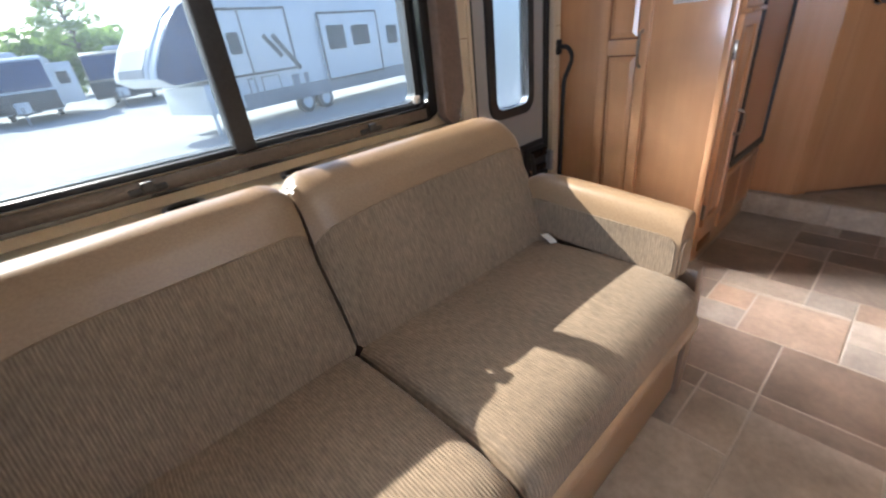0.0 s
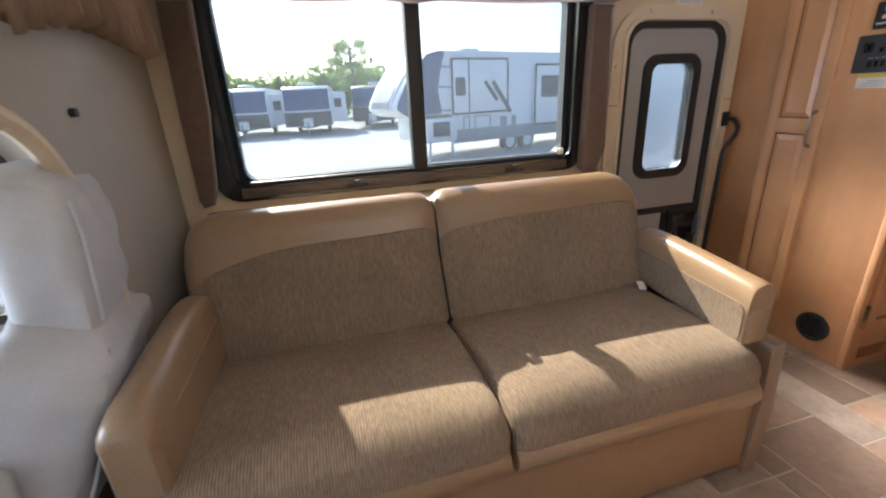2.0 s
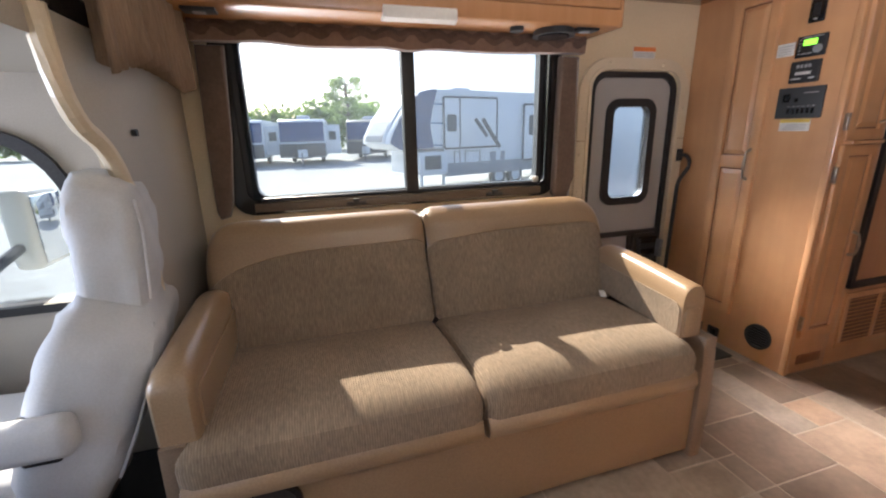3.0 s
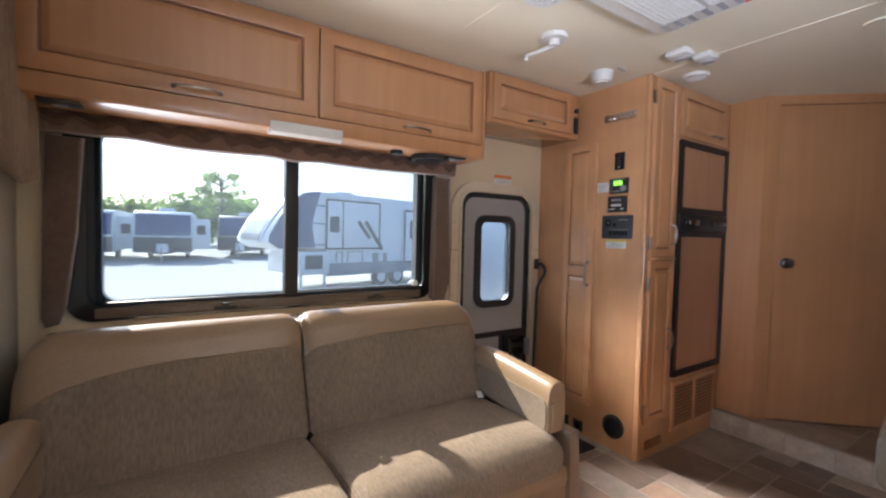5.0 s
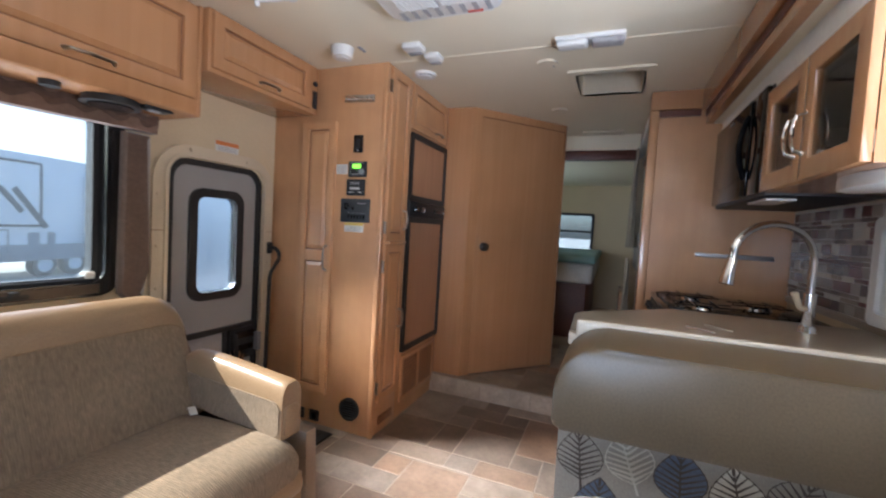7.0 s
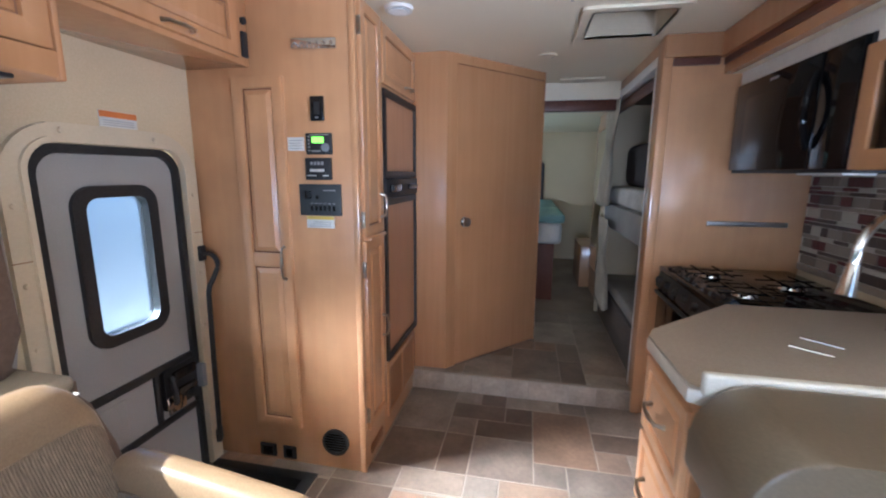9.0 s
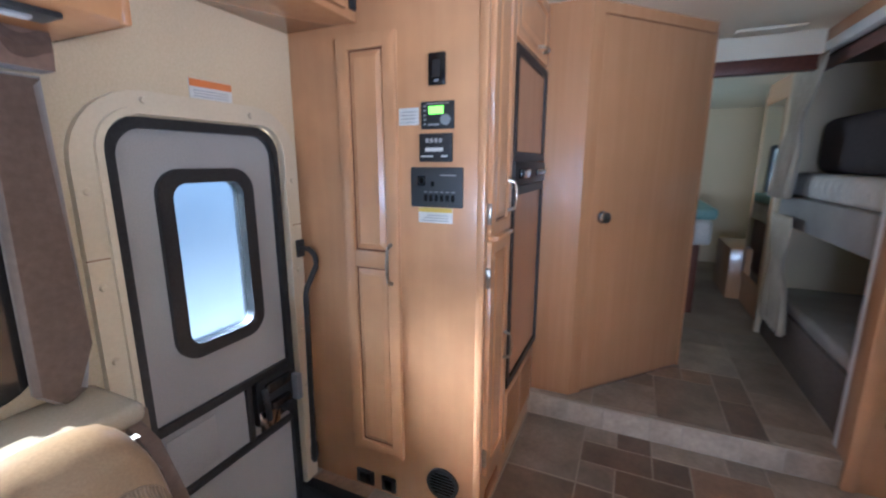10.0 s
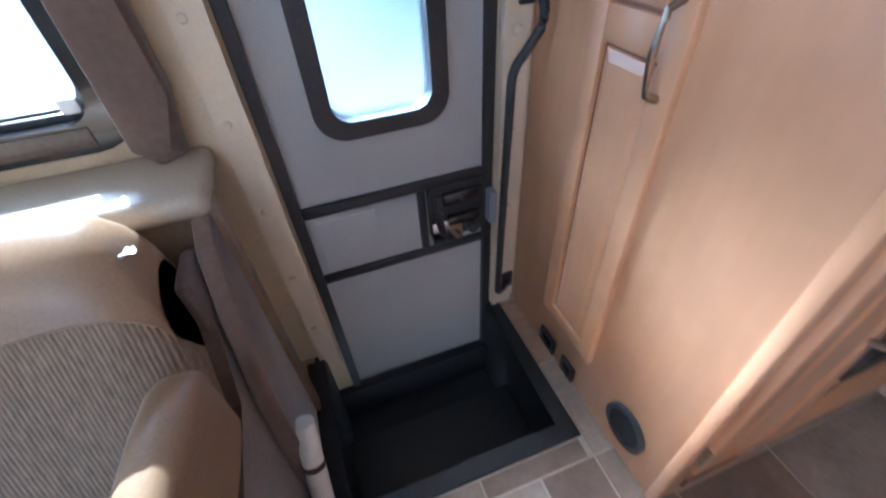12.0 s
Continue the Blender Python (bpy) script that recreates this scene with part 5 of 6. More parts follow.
w2 = thing("window_2", (2.24, YS, 0.96), "cream framed kitchen window with a pale blind drawn down", "window", kind="structure")
part("window_frame", ring(rounded(1.93, 2.55, 0.955, 1.345, 0.03), rounded(1.975, 2.505, 1.0, 1.30, 0.02), YS + 0.004, YS + 0.03), WHITE, w2)
part("blind", box(1.97, 2.51, YS + 0.008, YS + 0.014, 0.995, 1.305), WHITE, w2, "pale pleated blind", False)

# ---- dinette ----
LEAF_CLOTH = surface("grey_beige_print_cloth", (0.25, 0.215, 0.175), (0.31, 0.27, 0.22), 0.9, 0, (220, 220, 220), 4, 0.15, 0.001, 0, 0.12)
LEAF_DARK = surface("brown_leaf_print", (0.07, 0.05, 0.04), (0.10, 0.075, 0.06), 0.9, 0, (200, 200, 200), 4, 0.1)
LEAF_BLUE = surface("blue_leaf_print", (0.09, 0.11, 0.15), (0.13, 0.155, 0.20), 0.9, 0, (200, 200, 200), 4, 0.1)
LEAF_CREAM = surface("cream_leaf_print", (0.52, 0.46, 0.37), (0.58, 0.52, 0.43), 0.9, 0, (200, 200, 200), 4, 0.1)
dn = thing("dinette_bench", (1.6, -1.0, 0.0), "dinette bench with tan vinyl shoulders and leaf-print cloth", "bench")
part("plinth", box(1.15, 1.86, -1.52, -0.56, 0.0, 0.36, 0.006), WOOD, dn)
part("seat_cushion", box(1.16, 1.66, -1.52, -0.55, 0.361, 0.47, 0.035, 4), VINYL_OLIVE, dn)
bk = part("backrest", slab(rounded(-1.53, -0.545, 0.40, 0.79, (0.02, 0.03, 0.01, 0.01)), 1.622, 1.80, "x", r=0.01), LEAF_CLOTH, dn, "leaf-print cloth")
bm = slab(rounded(-1.54, -0.528, 0.735, 0.952, (0.01, 0.02, 0.12, 0.03), 8), 1.600, 1.858, "x", r=0.075)
part("shoulder", bm, VINYL_OLIVE, dn, "padded tan vinyl shoulder")
part("welt", tube([(1.626, -1.5, 0.925), (1.626, -0.70, 0.925)] + arc((1.626, -0.68, 0.924), (1.622, -0.565, 0.91), (1.615, -0.545, 0.80), 8), 0.004, 6), VINYL_DARK, dn)
leaves = {LEAF_DARK: bmesh.new(), LEAF_BLUE: bmesh.new(), LEAF_CREAM: bmesh.new()}
rnd = random.Random(11)


def leaf_print(cy, cz, size, turn, ink, fill):
    def spot(u, v, d):
        c, s = math.cos(turn), math.sin(turn)
        return (d, cy + size * (u * c - v * s), min(0.734, max(0.41, cz + size * (u * s + v * c))))
    half = lambda u: 0.42 * math.sin(math.pi * (u + 0.5) ** 0.8)
    if fill:
        bm = leaves[fill]
        pts = [(-0.5 + k / 10, half(-0.5 + k / 10)) for k in range(11)]
        bm.faces.new([bm.verts.new(spot(u, v, 1.6205)) for u, v in pts + [(u, -v) for u, v in reversed(pts[1:-1])]])
    bm = leaves[ink]

    def stroke(a, b, w):
        d = Vector((b[0] - a[0], b[1] - a[1]))
        n = Vector((-d.y, d.x)).normalized() * w
        bm.faces.new([bm.verts.new(spot(*p, 1.6195)) for p in ((a[0] + n.x, a[1] + n.y), (b[0] + n.x * 0.4, b[1] + n.y * 0.4), (b[0] - n.x * 0.4, b[1] - n.y * 0.4), (a[0] - n.x, a[1] - n.y))])
    stroke((-0.7, 0), (0.48, 0), 0.022)
    for k in range(9):
        u = -0.42 + k * 0.095
        for s in (-1, 1):
            e = min(0.48, u + 0.16)
            stroke((u, 0), (e, s * half(e) * 0.95), 0.024)
    for s in (-1, 1):
        for k in range(10):
            u, v = -0.5 + k / 10, -0.5 + (k + 1) / 10
            stroke((u, s * half(u)), (v, s * half(v)), 0.014)


for row, z in enumerate((0.68, 0.56, 0.45)):
    for k in range(9):
        y = -0.60 - k * 0.11 - 0.05 * (row % 2)
        kind = (k + row * 2) % 4
        leaf_print(y, z + rnd.uniform(-0.02, 0.02), 0.13, rnd.uniform(0.3, 2.4), LEAF_CREAM if kind == 1 else LEAF_DARK, LEAF_BLUE if kind == 2 else LEAF_CREAM if kind == 3 else None)
for m, bm in leaves.items():
    ob = part("leaf_print", bm, m, bk, "printed leaves", False)
    ob["kind"] = "stuff"
dt = thing("dinette_table", (1.1, -1.0, 0.0), "dinette table with a pale rounded edge", "table")
part("tabletop", slab(rounded(0.82, 1.36, -1.5, -0.585, 0.06), 0.70, 0.735, "z", r=0.008), COUNTER_EDGE, dt)
part("leg", tube([(1.09, -1.05, 0.0), (1.09, -1.05, 0.70)], 0.03, 16), CHROME, dt)

# ---- bunks and bedroom ----
bu = thing("bunk_bed", (4.15, -1.2, FLOOR2), "two built-in bunks with grey drapes and a quilted upper mattress", "bunk bed")
part("top_rail", box(3.462, 4.90, -0.85, -0.80, 1.975, 2.03, 0.006), WHITE, bu, "white curtain track")
part("header", boxes((3.462, 4.90, -0.84, -0.81, 2.03, 2.098)), WOOD, bu, smooth=False)
part("upper_platform", box(3.43, 4.90, YS + 0.005, -0.83, 0.96, 1.15, 0.006), GREY_SHEET, bu, "grey board of the upper bunk")
part("upper_mattress", box(3.44, 4.88, YS + 0.01, -0.86, 1.152, 1.30, 0.035, 4), TICKING, bu, "pale quilted mattress")
part("lower_base", box(3.43, 4.90, YS + 0.005, -0.83, FLOOR2, 0.42, 0.006), SHADED_BOARD, bu, "brown lower board")
part("lower_mattress", box(3.44, 4.88, YS + 0.01, -0.84, 0.421, 0.50, 0.025, 4), GREY_SHEET, bu)
part("edge_trim", box(3.4605, 3.505, -0.858, -0.796, FLOOR2, 1.972, 0.010, 3), RV_WHITE, bu, "glossy white edge of the opening")
part("foot_wall", boxes((4.90, 4.94, YS + 0.005, -0.80, FLOOR2, 2.098)), WALL, bu, smooth=False)
# dark back and top linings carry the recess's shade in their colour
part("back_panel", boxes((3.43, 4.895, YS + 0.002, YS + 0.012, 0.50, 2.098)), SHADED_BOARD, bu, smooth=False)
part("inner_header", box(3.48, 4.88, -0.875, -0.853, 1.90, 1.972, 0.006), WOOD_STRIPE, bu, "dark wood header inside the opening")
part("ceiling_board", boxes((3.43, 4.895, YS + 0.012, -0.88, 1.985, 1.995)), SHADED_BOARD, bu, smooth=False)
for k in range(16):
    part("quilt_line", tube([(3.50 + k * 0.088, -0.862, 1.172), (3.53 + k * 0.088, -0.8585, 1.226), (3.50 + k * 0.088, -0.862, 1.28)], 0.004, 5), TICKING, bu)
pl = thing("pillow", (4.2, -1.3, 1.30), "dark brown bolster cushion on the upper bunk", "pillow")
part("pillow", box(3.5, 4.80, -1.25, -0.95, 1.302, 1.64, 0.07, 4), DARK_CLOTH, pl)


def drape(name, x0, x1, xe0, xe1, y, z0, z1, label):
    ob = thing(name, ((x0 + x1) / 2, y, z0), label, "curtain")
    bm = bmesh.new()
    n, r = 40, 14
    g = []
    for i in range(n + 1):
        u = i / n
        col = []
        for j in range(r + 1):
            v = j / r
            pinch = 1 - 0.55 * math.exp(-((v - 0.42) / 0.16) ** 2)
            a, b = x0 + (xe0 - x0) * v, x1 + (xe1 - x1) * v
            mid = (a + b) / 2
            col.append(bm.verts.new((mid + (a + (b - a) * u - mid) * pinch, y + 0.022 * math.sin(u * 38) * (0.4 + v), z1 + (z0 - z1) * v)))
        g.append(col)
    for a, b in zip(g, g[1:]):
        for j in range(r):
            bm.faces.new((a[j], a[j + 1], b[j + 1], b[j]))
    c = part("cloth", bm, DRAPE, ob)
    t = c.modifiers.new("thick", "SOLIDIFY")
    t.thickness = 0.003
    return ob


drape("bunk_curtain", 4.30, 4.84, 4.58, 4.96, -0.785, 1.14, 1.96, "grey beige curtain tied back at the upper bunk")
drape("bunk_curtain", 4.40, 4.80, 4.24, 4.66, -0.775, 0.34, 1.04, "grey beige curtain hanging over the lower bunk")
struct("trim_bedroom_beam", box(4.42, 4.50, -0.80, 1.328, 1.885, 1.965, 0.004), WOOD_STRIPE, "dark wood beam at the bedroom opening", "beam", True)
struct("ceiling_bulkhead", boxes((4.43, 4.498, -0.80, 1.328, 1.967, 2.099)), CEILING, "cream drop above the dark beam", "ceiling")
w3 = thing("window_3", (7.4, 0.08, 0.9), "dark-framed rear bedroom window", "window", kind="structure")
part("window_frame", ring(rounded(-0.36, 0.51, 0.885, 1.57, 0.04), rounded(-0.32, 0.47, 0.925, 1.53, 0.03), 7.38, 7.43, "x"), BLACK, w3)
part("glazing_bar", box(7.39, 7.42, -0.34, 0.49, 1.27, 1.30), BLACK, w3, smooth=False)
g = part("pane", box(7.425, 7.43, -0.35, 0.5, 0.90, 1.556), GLASS, w3, smooth=False)
g.visible_shadow = False
bed = thing("bed", (6.2, 0.2, FLOOR2), "bare teal-topped mattress on a dark bed platform", "bed")
part("platform", box(5.15, 7.38, -0.42, 1.2, FLOOR2, 0.72, 0.01), WOOD_STRIPE, bed)
part("mattress", box(5.05, 7.38, -0.48, 1.25, 0.722, 0.93, 0.04, 4), TICKING, bed, "white mattress side")
part("topper", box(5.03, 7.38, -0.50, 1.27, 0.932, 1.02, 0.03, 4), TEAL, bed, "teal mattress top")
wr = thing("wardrobe", (5.4, -1.2, FLOOR2), "maple wardrobe with a mirrored door in the bedroom", "wardrobe")
part("body", box(5.0, 5.75, YS + 0.004, -0.86, FLOOR2, 1.998), WOOD, wr, smooth=False)
MIRROR = surface("mirror", (0.85, 0.86, 0.87), (0.88, 0.89, 0.9), 0.03, 1.0, (2, 2, 2), 1, 0)
d = panel_door(wr, SOUTH(5.70, -0.86, 0.35), 0.62, 1.55, 0.07, (), 0.02)
part("mirror", placed(box(0.075, 0.545, -0.024, -0.019, 0.08, 1.47), SOUTH(5.70, -0.86, 0.35)), MIRROR, d, "tall mirror", False)
cb = thing("bedroom_cabinet", (5.9, -1.1, FLOOR2), "low maple cabinet beside the bed", "cabinet")
part("body", box(5.76, 6.4, YS + 0.004, -0.75, FLOOR2, 0.60, 0.006), WOOD, cb)

# ---- driving cab ----
XC = -0.04
EDGE = arc((0.425, 1.46), (0.425, 1.25), (0.53, 1.21), 6) + arc((0.54, 1.207), (0.69, 1.13), (0.709, 0.83), 12) + [(0.715, 0.5), (0.715, 0.0)]
struct("wall_cab_panel", slab(EDGE + [ (1.329, 0.0), (1.329, 1.46)], -0.075, XC, "x", r=0.012), CAB_TRIM, "smooth greyish trim panel between sofa and cab", "wall", True)
struct("trim_cab_arch", tube([(XC - 0.012, y - 0.012, z) for y, z in EDGE], 0.022, 10), CREAM, "cream moulded arch along the cab panel", "trim")
struct("wall_cab_south", boxes((-0.075, XC, -1.549, -0.72, 0.0, 1.46)), CAB_TRIM, "smooth trim panel on the driver side", "wall")
struct("wall_overcab", boxes((-1.5, -1.44, YS, YN, 1.40, CEIL), (-1.44, -0.06, YN, 1.39, 1.40, CEIL), (-1.44, -0.06, YS - 0.06, YS, 1.40, CEIL), (-1.44, -0.06, YS, YN, CEIL, CEIL + 0.05)), WALL, "cream lining of the over-cab bunk", "wall")
struct("ceiling_cab", boxes((-1.9, -0.06, YS, YN, 1.40, 1.455)), CAB_TRIM, "cream cab headliner under the bunk", "ceiling")
mt = thing("overcab_mattress", (-0.75, 0.0, 1.456), "dark mattress on the over-cab bunk", "mattress")
part("mattress", box(-1.4, -0.12, -1.3, 1.25, 1.457, 1.58, 0.03, 3), DARK_CLOTH, mt)
struct("floor_cab", boxes((-1.9, -0.06, -1.05, 1.05, -0.1, -0.005)), STEP_RUBBER, "dark cab floor mat", "floor")
struct("wall_cab_front", boxes((-1.9, -1.84, -1.05, 1.05, -0.1, 0.72), (-1.84, -1.25, -1.0, 1.0, 0.3, 0.70)), CAB_TRIM, "cab dashboard and scuttle", "dashboard")
WIN = [(-0.34, 0.66), (-0.33, 0.85)] + arc((-0.331, 0.90), (-0.34, 1.215), (-0.60, 1.215), 10) + [(-1.05, 1.215), (-1.45, 0.80), (-1.50, 0.66)]

OUTL = [(-0.09, 0.0), (-0.09, 0.85)] + [(-0.09, 0.9 + 0.03 * k) for k in range(len(WIN) - 6)] + [(-0.2, 1.40), (-1.2, 1.40), (-1.84, 0.80), (-1.84, 0.0)]
for nm, y0, y1 in (("wall_cab_door", 0.985, 1.06), ("wall_cab_door_far", -1.06, -0.985)):
    struct(nm, ring(OUTL, WIN, y0, y1), CAB_TRIM, "cream cab door lining round its window", "wall")
struct("trim_cab_seal", ring([(x * 1.0 + (0.028 if x > -0.6 else -0.02), z + (0.03 if z > 0.9 else -0.03)) for x, z in WIN], WIN, 0.965, 0.99), BLACK, "black window seal of the cab door", "trim")
struct("trim_cab_pillar", boxes((-0.16, -0.075, 0.80, 1.329, 0.0, 1.40), (-0.16, -0.075, -1.549, -0.80, 0.0, 1.40)), CREAM, "cream pillar behind the cab door", "trim")
cw = thing("window_cab", (-0.9, 1.03, 0.66), "cab door glass", "window", kind="structure")
g = part("pane", slab(WIN, 1.02, 1.025), GLASS, cw, smooth=False)
g.visible_shadow = False
ws = thing("windscreen", (-1.86, 0, 0.7), "wide cab windscreen", "windscreen", kind="structure")
g = part("pane", box(-1.875, -1.87, -1.05, 1.05, 0.72, 1.40), GLASS, ws, smooth=False)
g.visible_shadow = False
mr = thing("wing_mirror", (-0.66, 1.42, 0.7), "large white-rimmed wing mirror outside the cab door", "mirror")
part("housing", box(-0.72, -0.62, 1.28, 1.52, 0.70, 1.02, 0.03, 3), WHITE, mr)
part("mirror_face", box(-0.622, -0.612, 1.30, 1.50, 0.725, 0.995, 0.01), MIRROR, mr)
part("bracket", tube([(-0.68, 1.06, 0.75), (-0.68, 1.30, 0.80)], 0.02, 8), BLACK, mr)
cs = thing("captain_chair", (-0.55, 0.49, 0.0), "passenger captain chair in a loose grey fitted cover", "chair")


def soft(x0, x1, y0, y1, z0, z1, r, m, seed, amp=0.008):
    bm = box(x0, x1, y0, y1, z0, z1, r, 4)
    bmesh.ops.subdivide_edges(bm, edges=[e for e in bm.edges if e.calc_length() > 0.06], cuts=5, use_grid_fill=True)
    for v in bm.verts:
        v.co += Vector((1, 0.7, 0.4)) * amp * noise.noise(v.co * 9 + Vector((seed, 0, 0)))
    return placed(bm, m)


TILT = Matrix.Translation((-0.248, 0.595, 0.39)) @ Matrix.Rotation(radians(8), 4, "Z") @ Matrix.Rotation(radians(22), 4, "Y")
part("pedestal", box(-0.74, -0.32, 0.41, 0.79, 0.0, 0.28, 0.01), BLACK, cs)
part("seat_cushion", soft(-0.86, -0.28, 0.34, 0.84, 0.28, 0.43, 0.05, Matrix(), 1), SEAT_COVER, cs)
LEVELS = [(-0.12, 0.22, 0.09, 0.0), (0.0, 0.255, 0.11, 0.0), (0.12, 0.265, 0.12, 0.0), (0.24, 0.268, 0.122, 0.004), (0.33, 0.262, 0.120, 0.008), (0.385, 0.238, 0.110, 0.012), (0.415, 0.190, 0.086, 0.016), (0.44, 0.150, 0.080, 0.02), (0.52, 0.146, 0.084, 0.02), (0.60, 0.142, 0.086, 0.02), (0.66, 0.136, 0.084, 0.02), (0.70, 0.126, 0.074, 0.02), (0.722, 0.105, 0.058, 0.02), (0.732, 0.07, 0.03, 0.02)]


def cover(levels):
    """Loose cloth cover lofted through rounded sections, with creases."""
    bm = bmesh.new()
    rows = []
    for (z0, w0, t0, y0), (z1, w1, t1, y1) in zip(levels, levels[1:]):
        for k in range(3):
            f = k / 3
            rows.append([p + (q - p) * f for p, q in ((z0, z1), (w0, w1), (t0, t1), (y0, y1))])
    rows.append(levels[-1])
    grid = []
    for z, w, t, y in rows:
        r = []
        for k in range(48):
            a = 2 * math.pi * k / 48
            c, s = math.cos(a), math.sin(a)
            e = (c ** 6 + s ** 6) ** (-1 / 6)
            p = Vector((t * c * e - 0.34 * max(0.0, z - 0.40), y + w * s * e, z))
            crease = 0.010 * noise.noise(Vector((p.y * 7, p.z * 13 + p.y * 12, p.x * 9 + 3))) + 0.006 * noise.noise(Vector((p.y * 22 + p.z * 15, p.z * 20, p.x * 20)))
            p += Vector((c, s, 0)) * crease
            r.append(bm.verts.new(p))
        grid.append(r)
    for a, b in zip(grid, grid[1:]):
        for k in range(48):
            bm.faces.new((a[k], a[(k + 1) % 48], b[(k + 1) % 48], b[k]))
    bm.faces.new(grid[0]), bm.faces.new(grid[-1])
    return bm


back = part("backrest", placed(cover(LEVELS[:8]), TILT), SEAT_COVER, cs, "loose grey cover with creases")
head = part("headrest", placed(cover(LEVELS[7:]), TILT), SEAT_COVER, cs, "tall covered headrest")
part("seam", placed(tube([(0.110, -0.232, 0.02), (0.118, -0.240, 0.16), (0.116, -0.230, 0.31), (0.088, -0.15, 0.41)], 0.004, 6), TILT), SEAT_COVER, back)
part("seam", placed(tube([(0.064, -0.118, 0.46), (0.036, -0.116, 0.55), (0.006, -0.110, 0.64), (-0.026, -0.095, 0.70)], 0.0035, 6), TILT), SEAT_COVER, head)
part("armrest", soft(-0.62, -0.12, 0.265, 0.33, 0.52, 0.62, 0.03, Matrix(), 4, 0.004), SEAT_COVER, cs)
part("arm_pivot", box(-0.26, -0.18, 0.325, 0.362, 0.48, 0.60, 0.01), BLACK, cs)
part("skirt", box(-0.38, -0.27, 0.38, 0.82, 0.10, 0.34, 0.02), VINYL_DARK, cs, "brown cloth pocket")

hc = thing("cab_curtain", (0.0, 0.8, 1.36), "tan pleated privacy curtain bunched above the cab", "curtain")
bm = bmesh.new()
g = []
for i in range(121):
    u = i / 120
    y = 0.50 + 0.66 * u
    fold = 0.028 * math.sin(u * 46) + 0.012 * math.sin(u * 101 + 1)
    low = 1.36 + 0.05 * math.sin(u * 3) - 0.02 * math.cos(u * 46)
    g.append([bm.verts.new((0.015 + fold * (0.5 + 0.5 * j / 6), y, 2.06 + (low - 2.06) * j / 6)) for j in range(7)])
for a, b in zip(g, g[1:]):
    for j in range(6):
        bm.faces.new((a[j], a[j + 1], b[j + 1], b[j]))
c = part("cloth", bm, CURTAIN, hc)
c.modifiers.new("thick", "SOLIDIFY").thickness = 0.003
part("rail", box(-0.03, 0.0, 0.4, 1.25, 2.06, 2.085), WHITE, hc, smooth=False)
part("coat_hook", disc((XC + 0.006, 0.737, 1.214), 0.010, "x", 0.014, 14), BLACK, hc)
tb = thing("paper_tube", (1.762, 0.87, 0.0), "white rolled tube with a black band standing by the step well", "tube")
part("tube", tube([(1.768, 0.80, 0.0), (1.792, 0.93, 0.30)], 0.026, 16), PAPER, tb)
part("band", tube([(1.7824, 0.878, 0.180), (1.7836, 0.8845, 0.195)], 0.0272, 16), BLACK, tb, "black band")

# ---- the yard outside ----
GZ = -0.95
struct("ground", boxes((-300, 300, -300, 500, GZ - 0.2, GZ)), GRAVEL, "pale sunlit gravel yard", "ground")


def wheel(parent, x, y, m, r=0.36):
    w = part("wheel", placed(disc((x, y, r), r, "y", 0.24, 28), m), RV_DARK, parent)
    part("rim", placed(disc((x, y - 0.125, r), r * 0.6, "y", 0.02, 20), m), RV_WHITE, w)


def line(parent, name, pts, m, mat, w=0.04, y=-0.02):
    for a, b in zip(pts, pts[1:]):
        d = Vector((b[0] - a[0], 0, b[1] - a[1]))
        n = Vector((-d.z, 0, d.x)).normalized() * w / 2
        bm = bmesh.new()
        v = [Vector((a[0], 0, a[1])) + n, Vector((b[0], 0, b[1])) + n, Vector((b[0], 0, b[1])) - n, Vector((a[0], 0, a[1])) - n]
        q = [bm.verts.new(p + Vector((0, y, 0))) for p in v] + [bm.verts.new(p + Vector((0, y + 0.03, 0))) for p in v]
        bm.faces.new(q[:4]), bm.faces.new(q[4:])
        for k in range(4):
            bm.faces.new((q[k], q[(k + 1) % 4], q[4 + (k + 1) % 4], q[4 + k]))
        part(name, placed(bm, m), mat, parent, smooth=False)


fm = Matrix.Translation((3.0, 13.9, GZ)) @ Matrix.Rotation(radians(15), 4, "Z")
fw = thing("fifth_wheel_trailer", (3.0, 13.9, GZ), "long white fifth-wheel trailer with a navy front and grey skirt", "trailer")
side = [(0.0, 1.78), (0.06, 2.05), (0.42, 2.62), (0.85, 3.18), (1.25, 3.50), (1.7, 3.61), (3.0, 3.62), (12.5, 3.55), (12.5, 0.55), (2.3, 0.55), (2.25, 1.62), (0.4, 1.55)]
part("body", placed(slab(side, 0.0, 2.5, "y", r=0.06), fm), RV_WHITE, fw)
part("front_cap", placed(slab([(0.10, 2.04), (0.44, 2.60), (0.87, 3.18), (1.27, 3.50), (1.72, 3.60), (1.95, 3.60), (1.75, 3.0), (1.62, 2.4), (1.75, 1.60), (0.4, 1.57), (0.04, 1.80)], -0.03, 0.02, "y"), fm), RV_NAVY, fw, "navy painted front cap")
part("nose", placed(slab([(-0.05, 1.80), (0.0, 2.06), (0.38, 2.64), (0.80, 3.20), (1.18, 3.52), (1.30, 3.50), (0.94, 3.16), (0.52, 2.60), (0.18, 2.04), (0.12, 1.78)], 0.35, 2.15, "y", r=0.04), fm), RV_WHITE, fw, "white raked nose")
part("nose_stripe", placed(slab([(-0.07, 1.84), (-0.02, 2.06), (0.30, 2.55), (0.36, 2.55), (0.04, 2.05), (-0.01, 1.84)], 0.5, 2.0, "y"), fm), RV_GREY, fw, "grey band across the nose", False)
